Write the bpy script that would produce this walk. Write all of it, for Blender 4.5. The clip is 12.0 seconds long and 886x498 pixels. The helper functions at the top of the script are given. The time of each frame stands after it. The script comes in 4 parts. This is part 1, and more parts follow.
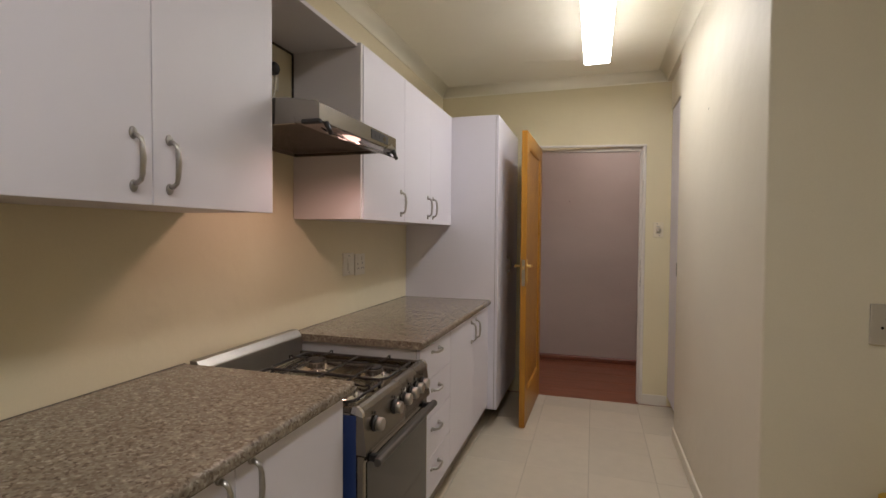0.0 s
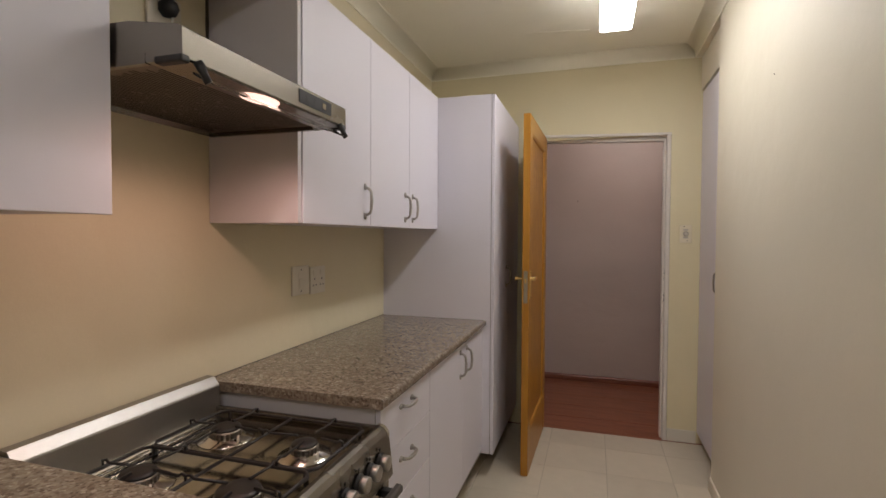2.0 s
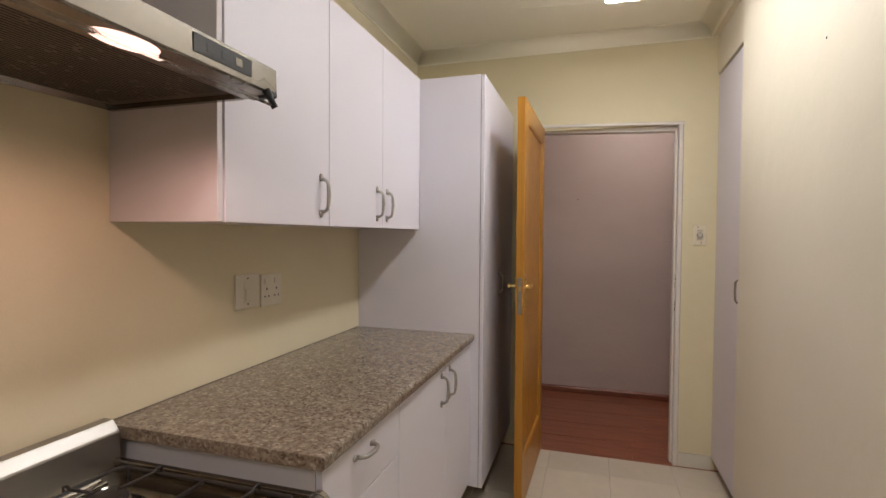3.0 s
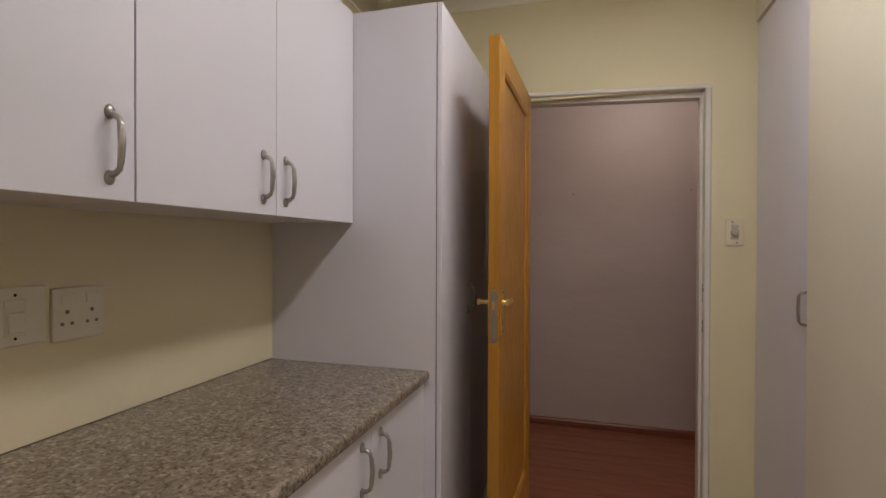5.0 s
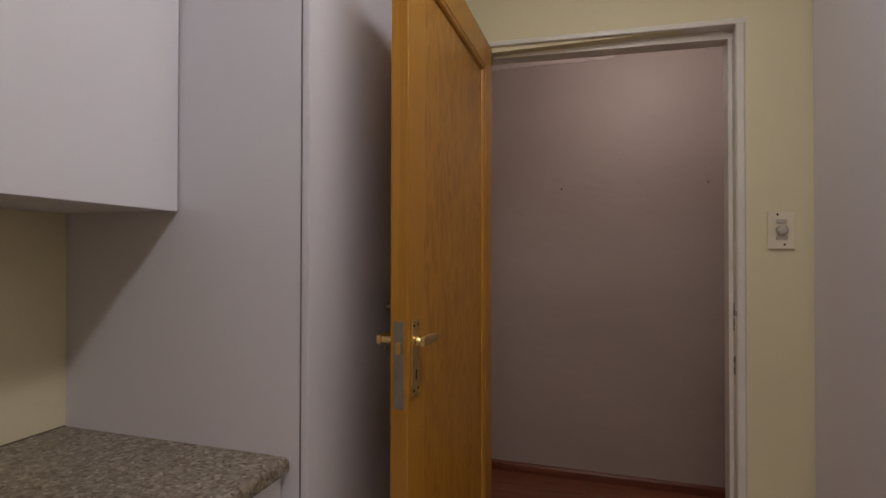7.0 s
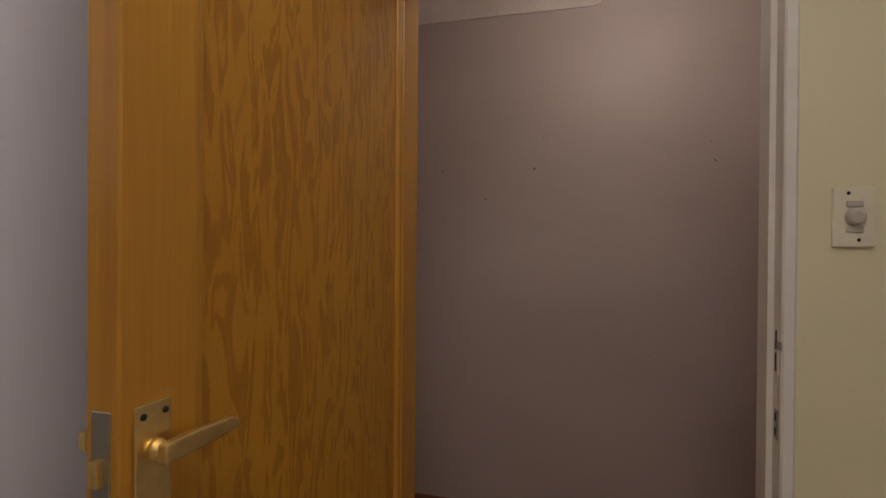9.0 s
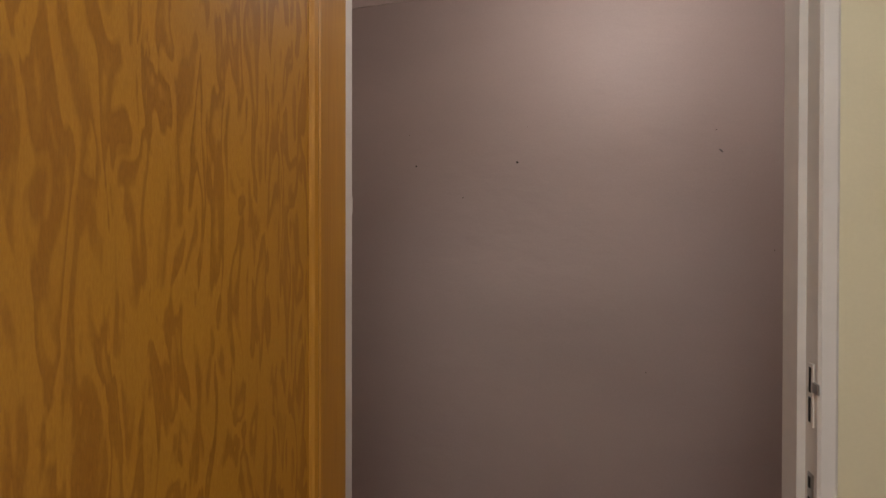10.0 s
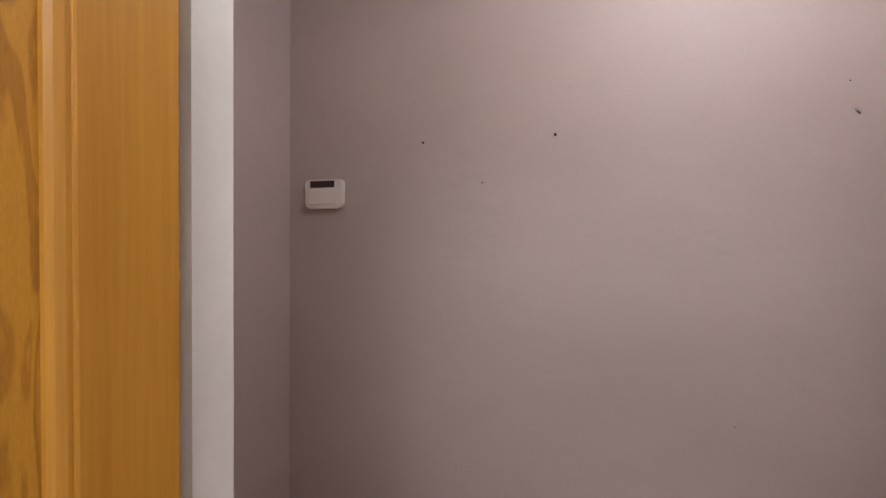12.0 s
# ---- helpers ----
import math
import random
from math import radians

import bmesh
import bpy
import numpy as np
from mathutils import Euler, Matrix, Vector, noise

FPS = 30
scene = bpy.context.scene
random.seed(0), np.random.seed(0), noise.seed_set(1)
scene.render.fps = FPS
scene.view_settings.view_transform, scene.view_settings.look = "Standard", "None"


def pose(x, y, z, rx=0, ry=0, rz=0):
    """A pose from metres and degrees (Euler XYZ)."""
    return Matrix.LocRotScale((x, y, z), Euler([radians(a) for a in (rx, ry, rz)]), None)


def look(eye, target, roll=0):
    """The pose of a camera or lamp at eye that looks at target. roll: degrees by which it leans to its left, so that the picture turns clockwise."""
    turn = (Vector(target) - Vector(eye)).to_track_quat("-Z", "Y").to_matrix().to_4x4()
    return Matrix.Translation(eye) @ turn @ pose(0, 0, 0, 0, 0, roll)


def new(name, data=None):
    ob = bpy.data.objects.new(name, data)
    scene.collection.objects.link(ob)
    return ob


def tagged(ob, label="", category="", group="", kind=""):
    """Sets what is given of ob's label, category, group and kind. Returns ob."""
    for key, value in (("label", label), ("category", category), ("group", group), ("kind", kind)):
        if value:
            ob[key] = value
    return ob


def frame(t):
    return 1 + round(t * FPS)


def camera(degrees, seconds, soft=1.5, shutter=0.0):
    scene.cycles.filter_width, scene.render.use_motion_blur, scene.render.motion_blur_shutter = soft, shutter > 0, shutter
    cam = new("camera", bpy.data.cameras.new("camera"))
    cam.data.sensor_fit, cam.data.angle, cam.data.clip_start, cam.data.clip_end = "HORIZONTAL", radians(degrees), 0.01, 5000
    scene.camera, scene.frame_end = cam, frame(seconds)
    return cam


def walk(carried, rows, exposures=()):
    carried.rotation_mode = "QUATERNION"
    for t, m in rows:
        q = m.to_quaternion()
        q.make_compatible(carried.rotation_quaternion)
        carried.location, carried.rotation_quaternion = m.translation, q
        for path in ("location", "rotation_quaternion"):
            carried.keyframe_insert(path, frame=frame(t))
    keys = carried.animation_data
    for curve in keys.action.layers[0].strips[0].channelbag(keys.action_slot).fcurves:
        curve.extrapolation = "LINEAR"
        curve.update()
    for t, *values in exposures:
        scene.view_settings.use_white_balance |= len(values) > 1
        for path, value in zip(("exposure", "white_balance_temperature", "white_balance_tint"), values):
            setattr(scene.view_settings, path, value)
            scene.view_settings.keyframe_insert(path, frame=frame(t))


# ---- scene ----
cam = camera(84.0, 12.0)

PATH = [
    (0, (0.099, -0.269, 1.337), (-0.487, 1.642, 1.276), 0.4),
    (0.5, (0.093, -0.11, 1.351), (-0.498, 1.799, 1.288), 0.4),
    (1, (0.072, 0.031, 1.348), (-0.519, 1.941, 1.289), 0.4),
    (1.5, (0.037, 0.19, 1.362), (-0.553, 2.1, 1.305), 0.4),
    (2, (0.008, 0.336, 1.362), (-0.581, 2.246, 1.307), 0.3),
    (2.5, (-0.018, 0.509, 1.365), (-0.602, 2.421, 1.309), 0.4),
    (3, (-0.02, 0.695, 1.37), (-0.603, 2.608, 1.314), 0.4),
    (3.2, (-0.026, 0.751, 1.364), (-0.606, 2.665, 1.311), 0.2),
    (5, (-0.048, 1.423, 1.32), (-0.614, 3.342, 1.304), 0.2),
    (5.5, (-0.023, 1.606, 1.322), (-0.59, 3.524, 1.308), 0.2),
    (6, (-0.011, 1.772, 1.305), (-0.583, 3.689, 1.303), 0.1),
    (6.5, (-0.012, 1.966, 1.329), (-0.574, 3.886, 1.316), 0.1),
    (7, (0.025, 2.145, 1.304), (-0.558, 4.057, 1.326), 0.1),
    (7.5, (0.046, 2.318, 1.333), (-0.522, 4.236, 1.317), 0.2),
    (9.3, (0.067, 2.815, 1.317), (-0.464, 4.743, 1.306), 0.5),
    (9.5, (0.078, 2.863, 1.318), (-0.454, 4.791, 1.308), 0.6),
    (10, (0.111, 3.024, 1.336), (-0.429, 4.95, 1.322), 0.1),
    (10.5, (0.126, 3.16, 1.344), (-0.432, 5.08, 1.337), -0.1),
    (11, (0.126, 3.273, 1.352), (-0.474, 5.18, 1.318), 0.3),
    (11.5, (0.122, 3.399, 1.357), (-0.544, 5.290, 1.312), 0.4),
    (12, (0.066, 3.537, 1.36), (-0.633, 5.411, 1.316), 0.5),
]
EXPOSURES = [(0, 0.08, 6500, 10), (1.5, -0.02, 6500, 10), (2.2, 0.07, 6500, 10), (3, 0.33, 6500, 10), (5, -0.14, 6550, 10), (6.5, -0.37, 6550, 10), (7.5, -0.54, 6450, 12), (9.5, -0.20, 6700, 10), (10, 0.15, 6350, 10), (11, 0.67, 5900, 9), (12, 1.13, 5680, 8)]
walk(cam, [(t, look(eye, target, roll)) for t, eye, target, roll in PATH], EXPOSURES)

# ---- light ----
world = bpy.data.worlds.new("world")
world.use_nodes = True
world.node_tree.nodes["Background"].inputs[0].default_value = (0.9, 0.85, 0.75, 1)
world.node_tree.nodes["Background"].inputs[1].default_value = 0.02
scene.world = world
TUBE_POWER, HOOD_POWER, HALL_POWER = 20.2, 1.5, 35.5
TUBE_TINT, HOOD_TINT, HALL_TINT = (1.0, 0.975, 0.975), (1.0, 0.60, 0.50), (1.0, 0.945, 0.915)


# ---- materials ----
def rgba(c):
    return (*c, 1.0)


def material(name, color, rough=0.6, metal=0.0, vary=0.06, size=2.0, bump=0.0, grain=80.0, mottled=0.0):
    """Principled surface with slow and fine variation in value and a fine relief."""
    m = bpy.data.materials.new(name)
    m.use_nodes = True
    nt = m.node_tree
    b = nt.nodes["Principled BSDF"]
    b.inputs["Metallic"].default_value = metal
    co = nt.nodes.new("ShaderNodeTexCoord")
    slow = nt.nodes.new("ShaderNodeTexNoise")
    slow.inputs["Scale"].default_value, slow.inputs["Detail"].default_value = size, 4
    nt.links.new(co.outputs["Object"], slow.inputs["Vector"])
    fine = nt.nodes.new("ShaderNodeTexNoise")
    fine.inputs["Scale"].default_value, fine.inputs["Detail"].default_value = grain, 3
    nt.links.new(co.outputs["Object"], fine.inputs["Vector"])
    add = nt.nodes.new("ShaderNodeMath")
    add.operation = "MULTIPLY_ADD"
    nt.links.new(fine.outputs["Fac"], add.inputs[0])
    add.inputs[1].default_value = 0.35 + mottled
    nt.links.new(slow.outputs["Fac"], add.inputs[2])
    ramp = nt.nodes.new("ShaderNodeValToRGB")
    ramp.color_ramp.elements[0].position, ramp.color_ramp.elements[1].position = 0.4, 1.0
    ramp.color_ramp.elements[0].color = rgba([max(0, v * (1 - vary)) for v in color])
    ramp.color_ramp.elements[1].color = rgba([min(1, v * (1 + vary)) for v in color])
    nt.links.new(add.outputs[0], ramp.inputs["Fac"])
    nt.links.new(ramp.outputs["Color"], b.inputs["Base Color"])
    rr = nt.nodes.new("ShaderNodeMapRange")
    rr.inputs["To Min"].default_value, rr.inputs["To Max"].default_value = max(0.02, rough - 0.06), min(1, rough + 0.06)
    nt.links.new(slow.outputs["Fac"], rr.inputs["Value"])
    nt.links.new(rr.outputs["Result"], b.inputs["Roughness"])
    if bump:
        bp = nt.nodes.new("ShaderNodeBump")
        bp.inputs["Strength"].default_value, bp.inputs["Distance"].default_value = bump, 0.002
        nt.links.new(fine.outputs["Fac"], bp.inputs["Height"])
        nt.links.new(bp.outputs["Normal"], b.inputs["Normal"])
    return m


def plaster(name, color, vary=0.05, waves=0.012):
    """Rolled paint over hand-trowelled plaster: fine stipple and broad, low waves."""
    m = material(name, color, 0.55, vary=vary, size=1.3, bump=0.0, grain=160)
    nt = m.node_tree
    co = nt.nodes.new("ShaderNodeTexCoord")
    wave = nt.nodes.new("ShaderNodeTexNoise")
    wave.inputs["Scale"].default_value, wave.inputs["Detail"].default_value = 5.0, 3
    stipple = nt.nodes.new("ShaderNodeTexNoise")
    stipple.inputs["Scale"].default_value, stipple.inputs["Detail"].default_value = 220.0, 2
    for n in (wave, stipple):
        nt.links.new(co.outputs["Object"], n.inputs["Vector"])
    b1, b2 = nt.nodes.new("ShaderNodeBump"), nt.nodes.new("ShaderNodeBump")
    b1.inputs["Strength"].default_value, b1.inputs["Distance"].default_value = 0.5, waves
    b2.inputs["Strength"].default_value, b2.inputs["Distance"].default_value = 0.25, 0.001
    nt.links.new(wave.outputs["Fac"], b1.inputs["Height"])
    nt.links.new(stipple.outputs["Fac"], b2.inputs["Height"])
    nt.links.new(b1.outputs["Normal"], b2.inputs["Normal"])
    nt.links.new(b2.outputs["Normal"], nt.nodes["Principled BSDF"].inputs["Normal"])
    return m


def granite_laminate(name):
    """Speckled brown, grey and beige laminate."""
    m = bpy.data.materials.new(name)
    m.use_nodes = True
    nt = m.node_tree
    b = nt.nodes["Principled BSDF"]
    co = nt.nodes.new("ShaderNodeTexCoord")
    cells = nt.nodes.new("ShaderNodeTexVoronoi")
    cells.inputs["Scale"].default_value = 160
    warp = nt.nodes.new("ShaderNodeTexNoise")
    warp.inputs["Scale"].default_value, warp.inputs["Detail"].default_value = 90, 3
    mix = nt.nodes.new("ShaderNodeMix")
    mix.data_type = "VECTOR"
    mix.inputs[0].default_value = 0.005
    nt.links.new(co.outputs["Object"], warp.inputs["Vector"])
    nt.links.new(co.outputs["Object"], mix.inputs[4])
    nt.links.new(warp.outputs["Color"], mix.inputs[5])
    nt.links.new(mix.outputs[1], cells.inputs["Vector"])
    sep = nt.nodes.new("ShaderNodeSeparateColor")
    nt.links.new(cells.outputs["Color"], sep.inputs[0])
    ramp = nt.nodes.new("ShaderNodeValToRGB")
    cr = ramp.color_ramp
    cr.interpolation = "CONSTANT"
    tones = [(0.0, (0.130, 0.099, 0.073)), (0.14, (0.190, 0.151, 0.113)), (0.42, (0.226, 0.187, 0.143)), (0.70, (0.262, 0.223, 0.175)), (0.92, (0.330, 0.292, 0.240))]
    cr.elements[0].color = rgba(tones[0][1])
    cr.elements[1].position, cr.elements[1].color = tones[1][0], rgba(tones[1][1])
    for p, c in tones[2:]:
        cr.elements.new(p).color = rgba(c)
    nt.links.new(sep.outputs[0], ramp.inputs["Fac"])
    cloud = nt.nodes.new("ShaderNodeTexNoise")
    cloud.inputs["Scale"].default_value, cloud.inputs["Detail"].default_value = 52, 3
    nt.links.new(co.outputs["Object"], cloud.inputs["Vector"])
    tone = nt.nodes.new("ShaderNodeMix")
    tone.data_type, tone.blend_type = "RGBA", "SOFT_LIGHT"
    tone.inputs[0].default_value = 0.85
    nt.links.new(ramp.outputs["Color"], tone.inputs[6])
    nt.links.new(cloud.outputs["Fac"], tone.inputs[7])
    nt.links.new(tone.outputs[2], b.inputs["Base Color"])
    b.inputs["Roughness"].default_value = 0.19
    bp = nt.nodes.new("ShaderNodeBump")
    bp.inputs["Strength"].default_value, bp.inputs["Distance"].default_value = 0.04, 0.001
    nt.links.new(warp.outputs["Fac"], bp.inputs["Height"])
    nt.links.new(bp.outputs["Normal"], b.inputs["Normal"])
    return m


def timber(name, light, dark, flame, stretch=(7, 7, 0.9), rings=9.0, rough=0.35, fine=0.25, waver=0.0, early=0.35, late=0.6):
    """Varnished wood: rings as contour lines of a stretched noise, and fine fibres."""
    m = bpy.data.materials.new(name)
    m.use_nodes = True
    nt = m.node_tree
    b = nt.nodes["Principled BSDF"]
    co = nt.nodes.new("ShaderNodeTexCoord")
    mp = nt.nodes.new("ShaderNodeMapping")
    mp.inputs["Scale"].default_value = stretch
    nt.links.new(co.outputs["Object"], mp.inputs["Vector"])
    nz = nt.nodes.new("ShaderNodeTexNoise")
    nz.inputs["Scale"].default_value, nz.inputs["Detail"].default_value, nz.inputs["Roughness"].default_value = 1.0, 2.5, 0.5
    nz.inputs["Distortion"].default_value = waver
    nt.links.new(mp.outputs["Vector"], nz.inputs["Vector"])
    mul = nt.nodes.new("ShaderNodeMath")
    mul.operation, mul.inputs[1].default_value = "MULTIPLY", rings
    nt.links.new(nz.outputs["Fac"], mul.inputs[0])
    fr = nt.nodes.new("ShaderNodeMath")
    fr.operation = "FRACT"
    nt.links.new(mul.outputs[0], fr.inputs[0])
    ramp = nt.nodes.new("ShaderNodeValToRGB")
    cr = ramp.color_ramp
    cr.elements[0].position, cr.elements[0].color = 0.0, rgba(light)
    cr.elements[1].position, cr.elements[1].color = 1.0, rgba(light)
    cr.elements.new(0.45).color = rgba([l + (d - l) * early * flame for l, d in zip(light, dark)])
    cr.elements.new(0.62).color = rgba([l + (d - l) * late * flame for l, d in zip(light, dark)])
    cr.elements.new(0.86).color = rgba([l + (d - l) * flame for l, d in zip(light, dark)])
    nt.links.new(fr.outputs[0], ramp.inputs["Fac"])
    mp2 = nt.nodes.new("ShaderNodeMapping")
    mp2.inputs["Scale"].default_value = [v * 22 for v in stretch]
    nt.links.new(co.outputs["Object"], mp2.inputs["Vector"])
    fib = nt.nodes.new("ShaderNodeTexNoise")
    fib.inputs["Scale"].default_value, fib.inputs["Detail"].default_value = 1.0, 3
    nt.links.new(mp2.outputs["Vector"], fib.inputs["Vector"])
    mx = nt.nodes.new("ShaderNodeMix")
    mx.data_type, mx.blend_type = "RGBA", "SOFT_LIGHT"
    mx.inputs[0].default_value = fine * 2
    nt.links.new(ramp.outputs["Color"], mx.inputs[6])
    nt.links.new(fib.outputs["Fac"], mx.inputs[7])
    nt.links.new(mx.outputs[2], b.inputs["Base Color"])
    b.inputs["Roughness"].default_value = rough
    bp = nt.nodes.new("ShaderNodeBump")
    bp.inputs["Strength"].default_value, bp.inputs["Distance"].default_value = 0.12, 0.001
    nt.links.new(fib.outputs["Fac"], bp.inputs["Height"])
    nt.links.new(bp.outputs["Normal"], b.inputs["Normal"])
    return m


def lamp_material(name, color, strength):
    m = bpy.data.materials.new(name)
    m.use_nodes = True
    b = m.node_tree.nodes["Principled BSDF"]
    b.inputs["Base Color"].default_value = (0.9, 0.9, 0.9, 1)
    b.inputs["Emission Color"].default_value = rgba(color)
    b.inputs["Emission Strength"].default_value = strength
    return m


def glass_material(name):
    m = bpy.data.materials.new(name)
    m.use_nodes = True
    b = m.node_tree.nodes["Principled BSDF"]
    b.inputs["Base Color"].default_value = (0.82, 0.86, 0.84, 1)
    b.inputs["Roughness"].default_value = 0.05
    b.inputs["Transmission Weight"].default_value = 1.0
    b.inputs["IOR"].default_value = 1.45
    return m


WALL = plaster("cream_paint", (0.70, 0.625, 0.42))
# the west wall's cream, set a little paler and less yellow than WALL
WALL_WEST = plaster("cream_paint_west", (0.735, 0.655, 0.47))
WALL_EAST = plaster("pale_cream_paint", (0.70, 0.645, 0.525))
CEILING = plaster("ceiling_paint", (0.85, 0.81, 0.67))
HALL_WALL = plaster("taupe_paint", (0.485, 0.392, 0.352), 0.09, 0.010)
HALL_WALL.node_tree.nodes["Principled BSDF"].inputs["Roughness"].default_value = 0.40
for node in [n for n in HALL_WALL.node_tree.nodes if n.type == "TEX_NOISE" and n.inputs["Scale"].default_value < 10]:
    squeeze = HALL_WALL.node_tree.nodes.new("ShaderNodeMapping")
    squeeze.inputs["Scale"].default_value = (0.9, 1.0, 1.7)
    HALL_WALL.node_tree.links.new(node.inputs["Vector"].links[0].from_socket, squeeze.inputs["Vector"])
    HALL_WALL.node_tree.links.new(squeeze.outputs["Vector"], node.inputs["Vector"])
    node.inputs["Detail"].default_value = 4
for node in [n for n in HALL_WALL.node_tree.nodes if n.type == "BUMP" and n.inputs["Distance"].default_value < 0.005]:
    node.inputs["Strength"].default_value = 0.10
HALL_CEIL = material("stippled_ceiling_paint", (0.66, 0.56, 0.50), 0.9, vary=0.12, size=6, bump=1.0, grain=90, mottled=0.3)
TRIM = material("white_enamel", (0.74, 0.71, 0.68), 0.35, vary=0.05, size=5, bump=0.1, grain=60)
FRAME_PAINT = material("off_white_enamel", (0.70, 0.655, 0.60), 0.38, vary=0.08, size=7, bump=0.15, grain=40)
MELAMINE = material("white_melamine", (0.70, 0.675, 0.745), 0.42, vary=0.025, size=1.5, bump=0.04, grain=400)
DARK_GREY = material("dark_grey", (0.22, 0.19, 0.19), 0.6, vary=0.1)
CARCASS = material("cabinet_board", (0.66, 0.62, 0.64), 0.5, vary=0.03)
PLINTH = material("plinth_board", (0.34, 0.30, 0.26), 0.6, vary=0.08)
GRANITE = granite_laminate("granite_laminate")
NICKEL = material("satin_nickel", (0.42, 0.40, 0.38), 0.34, 1.0, vary=0.12, size=40)
STEEL = material("brushed_steel", (0.25, 0.23, 0.20), 0.26, 1.0, vary=0.08, size=3, bump=0.05, grain=300)
BRIGHT_STEEL = material("bright_steel", (0.62, 0.59, 0.54), 0.16, 1.0, vary=0.06, size=6)
IRON = material("black_enamel", (0.014, 0.011, 0.010), 0.5, vary=0.2, size=20, bump=0.2)
HOB_STEEL = material("hob_steel", (0.44, 0.41, 0.35), 0.19, 1.0, vary=0.15, size=9)
SATIN_STEEL = material("satin_steel", (0.38, 0.36, 0.33), 0.37, 1.0, vary=0.06, size=6)
BURNER = material("burner_alloy", (0.34, 0.30, 0.26), 0.35, 0.9, vary=0.15, size=30)
DARK_STEEL = material("dark_steel", (0.11, 0.10, 0.09), 0.42, 0.7, vary=0.1, size=8)
YELLOW_PLASTIC = material("yellow_plastic", (0.55, 0.36, 0.03), 0.45, vary=0.08, size=6)
BLACK_GLASS = material("smoked_glass", (0.018, 0.016, 0.014), 0.06, vary=0.1)
BLACK_PLASTIC = material("black_plastic", (0.014, 0.012, 0.012), 0.5, vary=0.1)
WHITE_PLASTIC = material("white_plastic", (0.72, 0.67, 0.58), 0.35, vary=0.04, size=12)
YELLOWED_PLASTIC = material("yellowed_plastic", (0.70, 0.63, 0.48), 0.4, vary=0.06, size=30)
GREY_PLASTIC = material("grey_plastic", (0.46, 0.42, 0.36), 0.4, vary=0.04, size=12)
BLUE_FILM = material("blue_film", (0.025, 0.05, 0.17), 0.3, vary=0.15, size=8)
BRASS = material("brass", (0.80, 0.60, 0.26), 0.34, 1.0, vary=0.1, size=40)
TILE = material("ceramic_tile", (0.56, 0.497, 0.40), 0.34, vary=0.07, size=3.5, grain=14)
tone = TILE.node_tree.nodes.new("ShaderNodeObjectInfo")
shade = TILE.node_tree.nodes.new("ShaderNodeMapRange")
shade.inputs["To Min"].default_value, shade.inputs["To Max"].default_value = 0.95, 1.03
tint = TILE.node_tree.nodes.new("ShaderNodeVectorMath")
tint.operation = "SCALE"
TILE.node_tree.links.new(tone.outputs["Random"], shade.inputs["Value"])
TILE.node_tree.links.new(TILE.node_tree.nodes["Principled BSDF"].inputs["Base Color"].links[0].from_socket, tint.inputs[0])
TILE.node_tree.links.new(shade.outputs["Result"], tint.inputs["Scale"])
TILE.node_tree.links.new(tint.outputs[0], TILE.node_tree.nodes["Principled BSDF"].inputs["Base Color"])
SKIRT_TILE = material("white_skirting_tile", (0.68, 0.64, 0.56), 0.3, vary=0.04, size=6, grain=20)
GROUT = material("grout", (0.40, 0.36, 0.29), 0.9, vary=0.15, size=20, bump=0.4)
DOOR_PANEL = timber("varnished_pine_ply", (0.43, 0.198, 0.019), (0.235, 0.080, 0.007), 0.62, (33, 33, 6.0), 4.2, fine=0.14, waver=0.7, early=0.12, late=0.85)
DOOR_FRAME = timber("varnished_pine_solid", (0.43, 0.198, 0.021), (0.33, 0.130, 0.014), 0.45, (9, 9, 0.3), 3.0, fine=0.15)
FLOOR_WOOD = timber("red_brown_plank", (0.27, 0.090, 0.045), (0.15, 0.042, 0.020), 0.7, (1.6, 14, 14), 5.0, 0.3)
SKIRT_WOOD = timber("red_brown_skirting", (0.24, 0.078, 0.04), (0.15, 0.042, 0.022), 0.8, (0.8, 10, 10), 4.0, 0.35)
MESH = material("hood_filter", (0.20, 0.17, 0.14), 0.4, 0.8, vary=0.15, size=10)
GLASS = glass_material("clear_glass")
TUBE_GLOW = lamp_material("tube_diffuser", TUBE_TINT, TUBE_POWER)
HOOD_GLOW = lamp_material("hood_lamp_lens", HOOD_TINT, HOOD_POWER)
HALL_GLOW = lamp_material("hall_lamp_glass", HALL_TINT, HALL_POWER)
SLOT = material("filter_slot", (0.035, 0.028, 0.022), 0.6, vary=0.2, size=20)
SCREEN = material("dark_display", (0.05, 0.03, 0.025), 0.2, vary=0.1)
# worktop sealant, and the strips that paint gap shade above the hood
SEAL_AND_GAP = material("sealant_and_gap_shade", (0.06, 0.048, 0.036), 0.7, vary=0.2, size=30)
HOLE = material("dark_hole", (0.012, 0.010, 0.009), 0.9, vary=0.1)


# ---- mesh tools ----
def box(bm, x0, x1, y0, y1, z0, z1):
    r = bmesh.ops.create_cube(bm, size=1.0)
    bmesh.ops.scale(bm, vec=(x1 - x0, y1 - y0, z1 - z0), verts=r["verts"])
    bmesh.ops.translate(bm, vec=((x0 + x1) / 2, (y0 + y1) / 2, (z0 + z1) / 2), verts=r["verts"])
    return r["verts"]


def boxes(*dims, bevel=0.0, segments=2):
    bm = bmesh.new()
    for d in dims:
        box(bm, *d)
    if bevel:
        bmesh.ops.bevel(bm, geom=bm.edges[:], offset=bevel, segments=segments, affect="EDGES", profile=0.5)
    return bm


